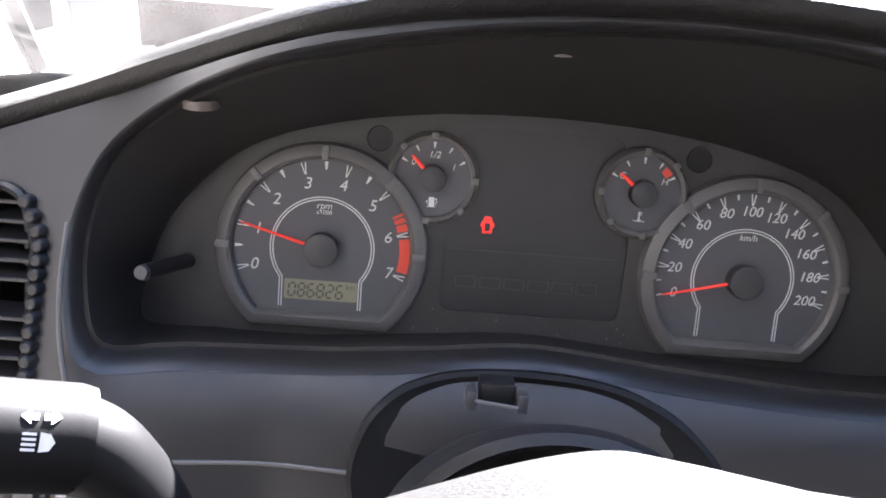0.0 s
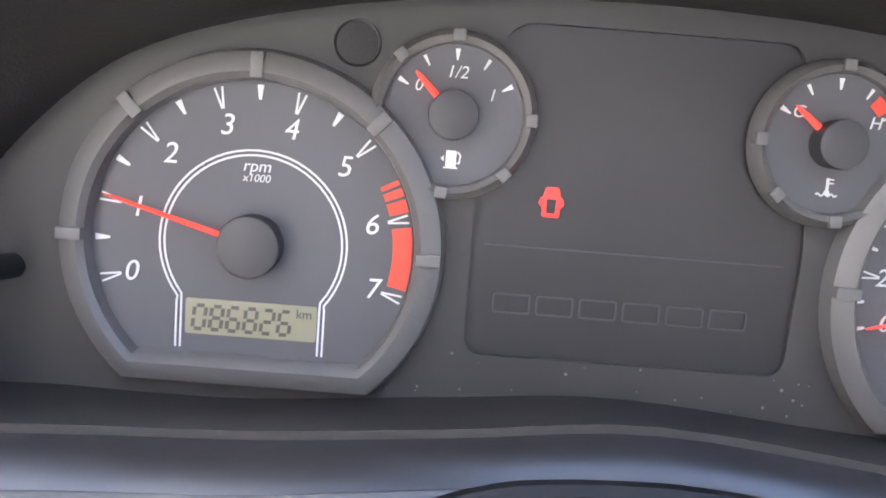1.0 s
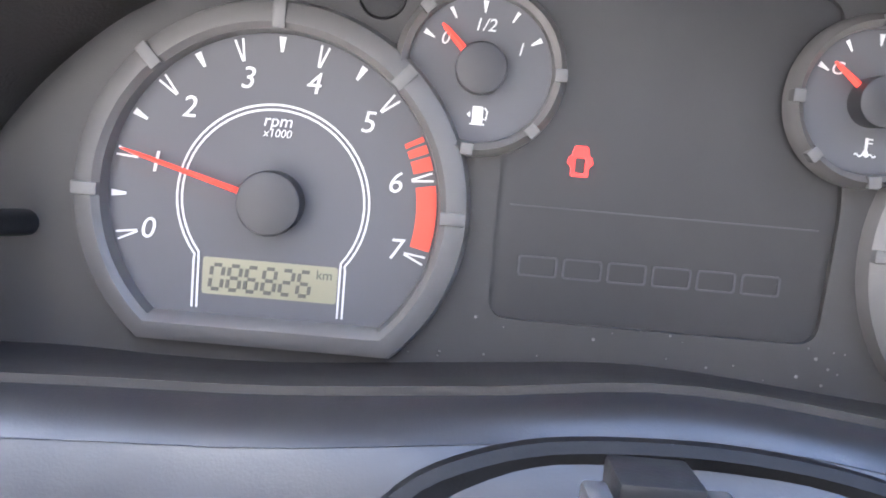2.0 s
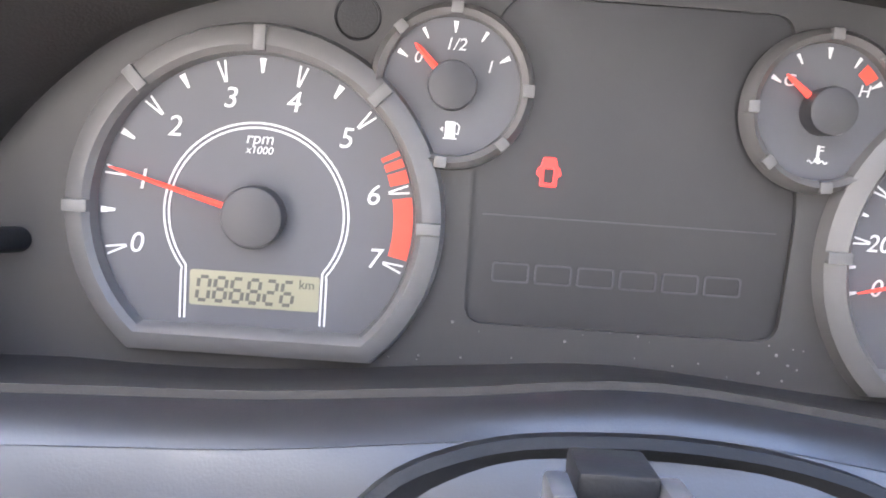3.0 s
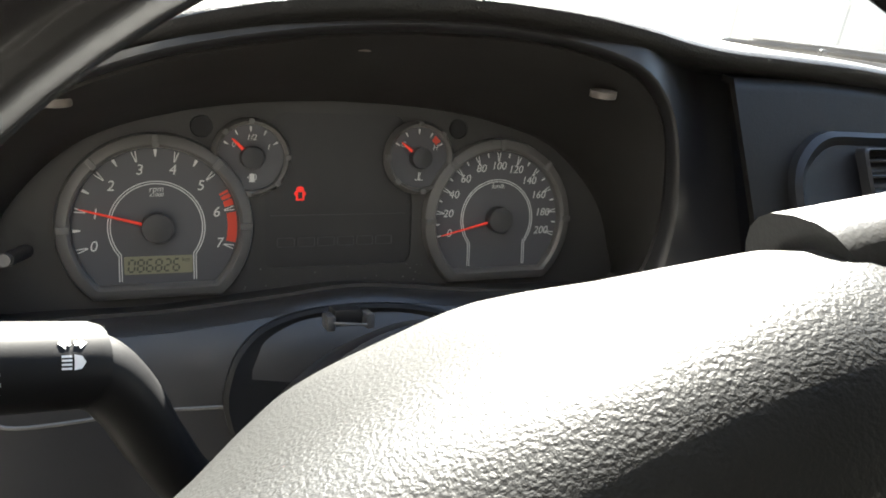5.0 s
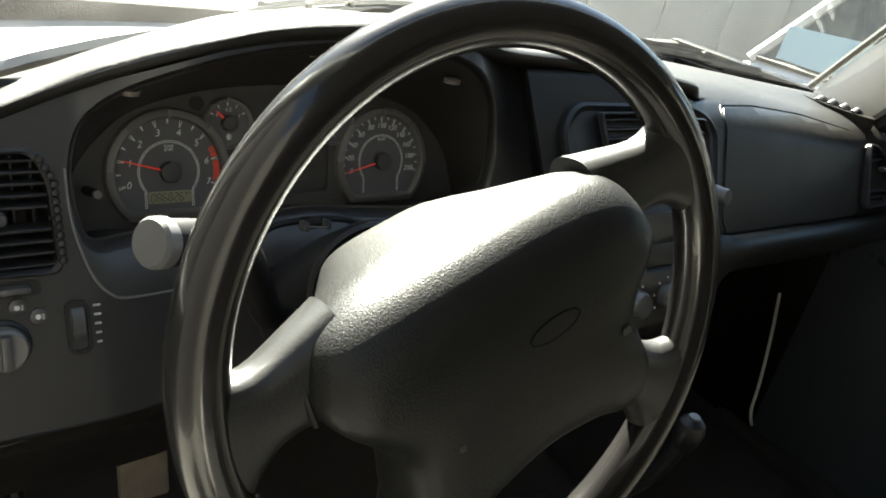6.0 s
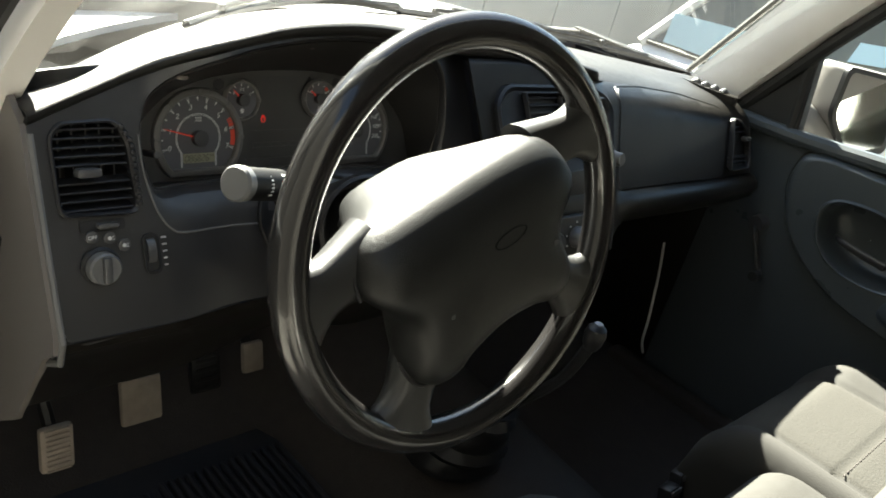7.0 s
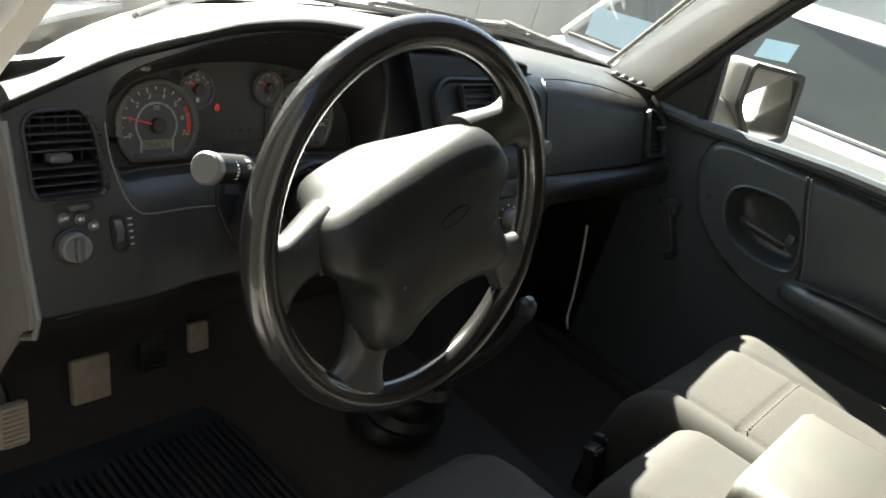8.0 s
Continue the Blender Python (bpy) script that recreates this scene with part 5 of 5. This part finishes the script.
part("glass", moved(plate([(a * 0.84 - 0.006, b * 0.86 + 0.004) for a, b in OUT], [], -0.006, -0.002), frame_m @ Matrix.Rotation(radians(-3), 4, "Z") @ Matrix.Rotation(radians(-6.5), 4, "X")), M_MIRROR, sm, "mirror glass")
part("foot", sweep(smooth_line([(1.47, -0.10, 1.13), (1.38, -0.07, 1.16), (1.28, -0.04, 1.19), (1.215, -0.05, 1.215)], 4), lambda k: 0.038 + 0.012 * k, 14, flat=0.6), M_HOUSING, sm, "mirror foot on the door")


# ---- seats ----
def cushion(x0, x1, y0, y1, z0, z1, crown, r=0.05, nx=18, ny=18, roll=0.07, bolster=0.0, extra=None):
    """A soft block: crowned on top, rounded at the front; y1 is its front."""
    rows_ = []
    for i in range(nx + 1):
        u = i / nx
        x = x0 + (x1 - x0) * u
        e = min(u, 1 - u) * (x1 - x0)
        side = r - math.sqrt(max(0.0, r * r - (r - min(e, r)) ** 2))
        row = []
        for j in range(ny + 1):
            v = j / ny
            y = y0 + (y1 - y0) * v
            f = (y1 - y)
            front = roll - math.sqrt(max(0.0, roll * roll - (roll - min(f, roll)) ** 2))
            zz = z1 - side - front * 1.3 + crown * math.sin(math.pi * u) * math.sin(math.pi * min(1, v * 0.9 + 0.05)) + bolster * (abs(2 * u - 1) ** 3) + (extra(x, y) if extra else 0.0)
            row.append((x, y, zz))
        row.append((x, y1 - 0.004, z0 + 0.04)), row.append((x, y1 - 0.03, z0))
        rows_.append(row)
    rows_ = [[(p[0], p[1], z0) for p in rows_[0]]] + rows_ + [[(p[0], p[1], z0) for p in rows_[-1]]]
    return sheet(rows_, 0.01)


ps = thing("passenger_seat", "grey cloth passenger bench seat, half in sun", "seat")


def seams(x, y):
    """Stitched valleys beside and across the insert, and soft bolsters."""
    v = 0.0
    for sx in (0.652, 0.918):
        v -= 0.0055 * math.exp(-((x - sx) / 0.007) ** 2)
    v += 0.010 * math.exp(-((x - 0.612) / 0.026) ** 2) + 0.010 * math.exp(-((x - 0.972) / 0.032) ** 2)
    if 0.652 < x < 0.918:
        v -= 0.0035 * math.exp(-((y + 0.570) / 0.005) ** 2)
    return v


def seat_top(x, y):
    u, v, f = (x - 0.575) / 0.475, (y + 0.98) / 0.588, -0.392 - y
    front = 0.085 - math.sqrt(max(0.0, 0.085 ** 2 - (0.085 - min(f, 0.085)) ** 2))
    return 0.868 - front * 1.3 + 0.012 * math.sin(math.pi * u) * math.sin(math.pi * min(1, v * 0.9 + 0.05)) + 0.012 * abs(2 * u - 1) ** 3 + seams(x, y)


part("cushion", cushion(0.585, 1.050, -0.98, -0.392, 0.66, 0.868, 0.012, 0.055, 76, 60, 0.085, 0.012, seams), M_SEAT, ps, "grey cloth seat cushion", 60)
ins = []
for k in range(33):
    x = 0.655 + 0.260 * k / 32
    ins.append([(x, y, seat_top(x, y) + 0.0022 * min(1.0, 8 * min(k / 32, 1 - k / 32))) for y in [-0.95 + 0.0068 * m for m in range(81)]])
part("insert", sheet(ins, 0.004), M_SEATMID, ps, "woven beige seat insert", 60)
for k in range(22):
    x = 0.662 + 0.0115 * k
    part("stitch", moved(box(-0.0035, 0.0035, -0.0009, 0.0009, -0.0006, 0.0008, 0.0003, 1), at(x, -0.5765, seat_top(x, -0.5765) + 0.0024)), M_CARPET, ps)
part("backrest", moved(cushion(0.575, 1.050, -0.66, 0.0, 0.0, 0.14, 0.02, 0.06), at(0, -0.95, 0.84) @ Matrix.Rotation(radians(102), 4, "X") @ at(0, 0.66, 0)), M_SEAT, ps, "grey cloth backrest")
part("base", box(0.60, 1.02, -0.98, -0.46, 0.54, 0.67, 0.01), M_BLACK, ps, "black seat base")
cs = thing("bench_seat", "narrow grey cloth middle seat cushion", "seat")
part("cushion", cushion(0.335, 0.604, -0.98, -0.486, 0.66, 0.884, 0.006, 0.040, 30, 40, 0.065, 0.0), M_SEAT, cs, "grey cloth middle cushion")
part("base", box(0.37, 0.56, -0.98, -0.54, 0.56, 0.68, 0.01), M_BLACK, cs)
arm = thing("folding_armrest", "cream vinyl folded centre armrest in full sun", "armrest")
rings = []
for y, k, dz in ((-0.630, 0.90, -0.018), (-0.634, 0.97, -0.006), (-0.645, 1.0, 0.0), (-0.75, 1.0, 0.004), (-0.95, 1.0, 0.006)):
    rings.append([(0.52 + (a - 0.52) * k, y, 0.905 + (b - 0.905) * k + dz) for a, b in round_rect(0.385, 0.668, 0.845, 0.968, 0.03)])
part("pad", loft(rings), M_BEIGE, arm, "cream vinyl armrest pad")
part("hinge", sweep([(0.40, -0.95, 0.90), (0.60, -0.95, 0.90)], 0.03, 12), M_BLACK, arm)
ds = thing("driver_seat", "dark grey cloth driver's seat cushion in shade", "seat")
part("cushion", cushion(-0.190, 0.330, -1.00, -0.322, 0.64, 0.858, 0.012, 0.08, 22, 22, 0.09, 0.006), M_DRIVER, ds, "dark grey cloth cushion")
part("backrest", moved(cushion(-0.190, 0.330, -0.66, 0.0, 0.0, 0.14, 0.02, 0.06), at(0, -0.97, 0.84) @ Matrix.Rotation(radians(102), 4, "X") @ at(0, 0.66, 0)), M_DRIVER, ds, "dark grey cloth backrest")
part("base", box(-0.16, 0.30, -0.98, -0.42, 0.54, 0.66, 0.01), M_BLACK, ds)
for x, y in ((0.545, -0.430), (0.592, -0.420)):
    bk = thing("seat_belt_buckle", "black seat belt buckle on a short stalk", "seat belt", Matrix(), "belt buckles")
    part("stalk", sweep([(x + 0.03, y - 0.09, 0.66), (x + 0.012, y - 0.03, 0.69), (x, y, 0.722)], 0.009, 8), M_BLACK, bk)
    part("buckle", moved(box(-0.015, 0.015, -0.011, 0.011, -0.01, 0.055, 0.005), at(x, y, 0.722) @ Matrix.Rotation(radians(-18), 4, "X")), M_BLACK, bk)
    part("edge_strip", moved(box(-0.013, 0.013, -0.013, -0.0105, 0.045, 0.052, 0.001), at(x, y, 0.722) @ Matrix.Rotation(radians(-18), 4, "X")), M_NOTCH, bk)


# ---- pedals ----
def pedal(name, cx, cy, cz, w, h, lean, label, material, ribs):
    p = thing(name, label, "pedal", at(cx, cy, cz) @ Matrix.Rotation(radians(lean), 4, "X"), "pedals")
    part("pad", box(-w / 2, w / 2, -0.006, 0.008, -h / 2, h / 2, 0.005), material, p, "rubber pedal pad")
    for k in range(ribs):
        z = -h / 2 + h * (k + 0.5) / ribs
        part("rib", box(-w / 2 + 0.006, w / 2 - 0.006, -0.0085, -0.004, z - h / ribs * 0.22, z + h / ribs * 0.22, 0.001, 1), material, p)
    part("lever", sweep([(0, 0.006, 0), (0, 0.04, 0.05), (0.01, 0.07, 0.22)], 0.009, 8), M_BLACK, p)
    return p


pedal("clutch_pedal", 0.058, 0.180, 0.658, 0.062, 0.072, -18, "worn dusty clutch pedal pad", M_PEDAL, 0)
pedal("brake_pedal", 0.163, 0.185, 0.672, 0.050, 0.060, -18, "black worn brake pedal pad", M_BLACK, 4)
pedal("accelerator_pedal", 0.254, 0.195, 0.671, 0.038, 0.052, -18, "small dusty accelerator pedal", M_PEDAL, 0)
pedal("parking_brake_pedal", -0.097, 0.090, 0.698, 0.042, 0.062, -14, "ribbed grey parking brake pedal pad", M_PEDAL, 9)

# ---- floor mat ----
# the belt's metal tongue hanging between the seat and the door
tg = thing("seat_belt_tongue", "worn metal seat belt tongue on brown webbing beside the seat", "seat belt", at(1.075, -0.661, 0.805))
leaf = [(p.x, p.y) for p in smooth_line([(0.056, 0.020, 0), (0.020, 0.021, 0), (-0.020, 0.008, 0), (-0.052, -0.016, 0), (-0.034, -0.030, 0), (0.010, -0.016, 0), (0.040, 0.004, 0)], 4, True)]
part("blade", moved(plate(leaf, [], -0.003, 0.003), Matrix.Rotation(radians(90), 4, "Z")), M_STEEL, tg, "scratched steel blade")
part("webbing", moved(plate([(x * 0.8 - 0.004, z * 0.55 + 0.004) for x, z in leaf], [], 0.0032, 0.007), Matrix.Rotation(radians(90), 4, "Z")), M_PEDAL, tg, "frayed brown webbing")
part("strap", sweep([(0.0, -0.048, -0.020), (0.004, -0.075, -0.045), (0.008, -0.085, -0.110), (0.010, -0.085, -0.240)], 0.016, 8, flat=0.15), M_GASKET, tg, "black belt strap")
fm = thing("floor_mat", "black ribbed rubber floor mat", "floor mat", at(0, 0, 0.545))
part("base", moved(plate(rounded([(-0.10, -0.42), (0.30, -0.42), (0.275, 0.125), (0.05, 0.150), (-0.08, 0.130)], 0.03), [], 0.0, 0.005), Matrix.Rotation(radians(-90), 4, "X") @ Matrix.Diagonal((1, 1, -1, 1))), M_MAT, fm)
for k in range(24):
    x = -0.068 + 0.0145 * k
    part("rib", box(x - 0.0042, x + 0.0042, -0.38, 0.095 if 4 < k < 9 else 0.105, 0.002, 0.012, 0.002, 1), M_MAT, fm)
# ---- gear lever ----
gear = thing("gear_lever", "black floor gear lever with glossy knob and folded boot", "gear lever")
part("knob", moved(lathe([(0.0, -0.020), (0.009, -0.018), (0.0125, -0.010), (0.0145, 0.003), (0.0125, 0.012), (0.007, 0.017), (0, 0.019)], 24, "z"), at(0.398, -0.298, 0.990)), M_SHROUD, gear, "glossy black knob")
part("cap", moved(lathe([(0.0, 0.0), (0.006, 0.0), (0.0056, 0.0015), (0, 0.002)], 16, "z"), at(0.398, -0.298, 1.0075)), M_KNOB, gear)
part("lever", sweep(smooth_line([(0.398, -0.298, 0.98), (0.402, -0.270, 0.90), (0.415, -0.20, 0.80), (0.430, -0.13, 0.70)], 5), 0.008, 10), M_BLACK, gear)
rings = []
for k in range(11):
    q = k / 10
    r = 0.085 - 0.062 * q + 0.006 * math.sin(k * 2.6)
    rings.append([(0.430 - 0.018 * q + r * math.cos(a), -0.120 - 0.075 * q + r * 0.9 * math.sin(a), 0.655 + 0.14 * q) for a in [j * math.tau / 20 for j in range(20)]])
part("boot", loft(rings), M_BLACK, gear, "folded black rubber boot", 60)
# ---- a loose cable under the passenger side ----
solid("hanging_cable", sweep(smooth_line([(1.00, -0.055, 0.905), (0.990, -0.075, 0.84), (0.972, -0.098, 0.76), (0.962, -0.108, 0.715), (0.965, -0.118, 0.690)], 6), 0.0028, 8), M_CABLE, "thin pale cable hanging below the dash", "cable")
solid("trim_sill_passenger", box(1.15, 1.20, -1.0, 0.05, 0.50, 0.548, 0.012), M_CARPET, "black passenger door sill plate", "trim", kind="structure")


# ---- the white car parked alongside ----
car = thing("parked_car", "white parked car alongside with dark windows", "car")
ST = [(1.30, 0.30, 0.60, 0.62), (1.27, 0.22, 0.80, 0.86), (1.20, 0.12, 0.92, 0.95), (1.10, 0.08, 0.98, 1.00), (1.02, 0.08, 1.01, 1.02), (0.35, 0.08, 1.045, 1.34), (0.10, 0.08, 1.05, 1.375), (-0.6, 0.08, 1.06, 1.385), (-1.3, 0.08, 1.065, 1.37), (-2.0, 0.08, 1.06, 1.20), (-2.2, 0.12, 0.98, 1.0), (-2.35, 0.2, 0.55, 0.6)]
X0, X1 = 2.42, 4.10
rings = []
for y, low, belt, _ in ST:
    pinch = 0.12 if y > 1.25 or y < -2.2 else 0.0
    rings.append([(X0 + 0.04 + pinch, y, low), (X0 + pinch, y, 0.35), (X0 + pinch, y, 0.65 if belt > 0.7 else 0.45), (X0 + 0.02 + pinch, y, belt - 0.05), (X0 + 0.07 + pinch, y, belt), (X1 - 0.07 - pinch, y, belt), (X1 - 0.02 - pinch, y, belt - 0.05), (X1 - pinch, y, 0.65 if belt > 0.7 else 0.45), (X1 - pinch, y, 0.35), (X1 - 0.04 - pinch, y, low)])
part("body", loft(rings), M_PAINT, car, "white painted body", 40)
roof_rings = []
for y, zt, w in ((0.87, 1.335, 0.25), (0.80, 1.36, 0.23), (-0.2, 1.395, 0.22), (-0.8, 1.40, 0.22), (-1.35, 1.38, 0.23)):
    roof_rings.append([(X0 + w, y, zt - 0.035), (X0 + w + 0.06, y, zt - 0.008), ((X0 + X1) / 2, y, zt + 0.015), (X1 - w - 0.06, y, zt - 0.008), (X1 - w, y, zt - 0.035), ((X0 + X1) / 2, y, zt - 0.04)])
part("roof", loft(roof_rings), M_PAINT, car, "white roof", 40)


def quad(a, b, c, d, thick=0.006):
    return sheet([[a, b], [d, c]], thick)


part("windscreen", quad((X0 + 0.10, 1.07, 0.99), (X1 - 0.10, 1.07, 0.99), (X1 - 0.27, 0.84, 1.34), (X0 + 0.27, 0.84, 1.34)), M_DARKGLASS, car, "sky-reflecting windscreen")
part("side_window", quad((X0 + 0.075, 1.02, 1.015), (X0 + 0.075, -0.45, 1.052), (X0 + 0.225, -0.45, 1.350), (X0 + 0.236, 0.82, 1.338)), M_DARKGLASS, car, "dark front side window")
part("side_window", quad((X0 + 0.075, -0.50, 1.052), (X0 + 0.075, -1.40, 1.062), (X0 + 0.235, -1.25, 1.345), (X0 + 0.225, -0.50, 1.350)), M_DARKGLASS, car, "dark rear side window")
part("rear_window", quad((X0 + 0.2, -1.36, 1.36), (X1 - 0.2, -1.36, 1.36), (X1 - 0.12, -1.95, 1.05), (X0 + 0.12, -1.95, 1.05)), M_DARKGLASS, car)
part("front_pillar", sweep([(X0 + 0.078, 1.06, 1.0), (X0 + 0.25, 0.85, 1.345)], 0.028, 8), M_PAINT, car, "white front pillar")
part("side_molding", sweep([(X0 + 0.068, 1.03, 1.018), (X0 + 0.066, -1.4, 1.064)], 0.012, 6), M_GASKET, car)
part("blue_sheet", quad((X0 + 0.138, 0.305, 1.182), (X0 + 0.146, 0.185, 1.200), (X0 + 0.176, 0.183, 1.266), (X0 + 0.169, 0.300, 1.250), 0.002), M_BLUESHEET, car, "pale blue sheet laid over the side window")
# this sheet's pale blue stands in for sky reflected in the front glass
part("blue_sheet", quad((X0 + 0.072, 0.965, 1.035), (X0 + 0.072, 0.50, 1.040), (X0 + 0.134, 0.50, 1.180), (X0 + 0.118, 0.985, 1.145), 0.002), M_BLUESHEET, car, "pale blue sheet laid over the side window")
part("sticker", quad((X0 + 0.185, -0.42, 1.255), (X0 + 0.185, -0.47, 1.255), (X0 + 0.192, -0.47, 1.272), (X0 + 0.192, -0.42, 1.272), 0.002), M_WHITE, car)
for y in (0.62, -1.45):
    wl_ = part("wheel", moved(lathe([(0.0, -0.02), (0.20, 0.0), (0.30, 0.0), (0.315, 0.03), (0.315, 0.16), (0.29, 0.19), (0, 0.19)], 32, "x"), at(X0 - 0.005, y, 0.235)), M_TYRE, car, "black tyre")
    part("rim", moved(lathe([(0.0, -0.012), (0.05, -0.014), (0.19, 0.0), (0.20, 0.01), (0, 0.01)], 24, "x"), at(X0 - 0.012, y, 0.235)), M_STALKTIP, wl_, "grey wheel rim")

# ---- closing panels of the cab ----
solid("wall_footwell", box(1.20, 1.23, -0.02, 0.46, 0.50, 1.19, 0.005), M_DASH, "dark footwell side panel", "trim", kind="structure")
solid("wall_bulkhead", box(-0.24, 1.25, 0.435, 0.46, 0.50, 1.185, 0.004), M_CARPET, "dark bulkhead ahead of the footwells", "wall", kind="structure")
solid("trim_outer_sill", box(1.235, 1.33, -1.27, 0.46, 0.40, 0.55, 0.01), M_PAINT, "white outer sill of the cab", "trim", kind="structure")
# unseen rear pane; its dark glass is there to dim the cab
rw = solid("window_2", plate(round_rect(-0.03, 1.03, 1.19, 1.57, 0.05), [], -1.252, -1.257), M_DIMGLASS, "rear cab window, glass darkened to cut light from behind", "window", kind="structure")
# the driver's door stands open, swung ahead of the camera's way
dd = thing("driver_door", "white driver's door standing wide open, dark inside", "door", at(-0.235, 0.05, 0) @ Matrix.Rotation(radians(-68), 4, "Z"))
part("skin", box(-0.06, 0.0, -1.02, 0.0, 0.45, 1.17, 0.02), M_PAINT, dd, "white door skin")
part("inner_panel", box(0.002, 0.05, -1.0, -0.02, 0.50, 1.165, 0.02), M_DOOR, dd, "dark vinyl inner panel")
part("window_frame", sweep([(-0.02, -0.05, 1.17), (-0.02, -0.20, 1.40), (-0.02, -0.36, 1.58), (-0.02, -0.98, 1.58), (-0.02, -1.0, 1.17)], 0.018, 8), M_GASKET, dd, "black window frame")
# two tall walls added out of view, to block sky and bounce light
solid("wall_left", join(*[box(-2.3, -2.1, y, y + 2.97, -0.08, 4.6, 0.015) for y in [-9 + 3.0 * k for k in range(5)]]), M_LIGHTCUT, "added dark wall that holds sky light off the cab", "wall", kind="structure")
solid("wall_back", join(*[box(x, x + 2.97, -4.2, -4.0, -0.08, 4.6, 0.015) for x in [-5 + 3.0 * k for k in range(5)]]), M_LIGHTCUT, "added dark wall that holds sky light off the cab", "wall", kind="structure")
# the open shed behind the truck that the side mirror shows
shed = thing("carport", "open yard shed with dark roof and pale post behind the truck", "shed")
part("roof", box(2.3, 7.5, -4.0, -1.7, 2.42, 2.50, 0.01), M_LIGHTCUT, shed, "dark shed roof")
for x in (2.96, 5.6):
    part("post", box(x, x + 0.12, -2.72, -2.60, -0.08, 2.42, 0.008), M_PILLAR, shed, "pale square post")
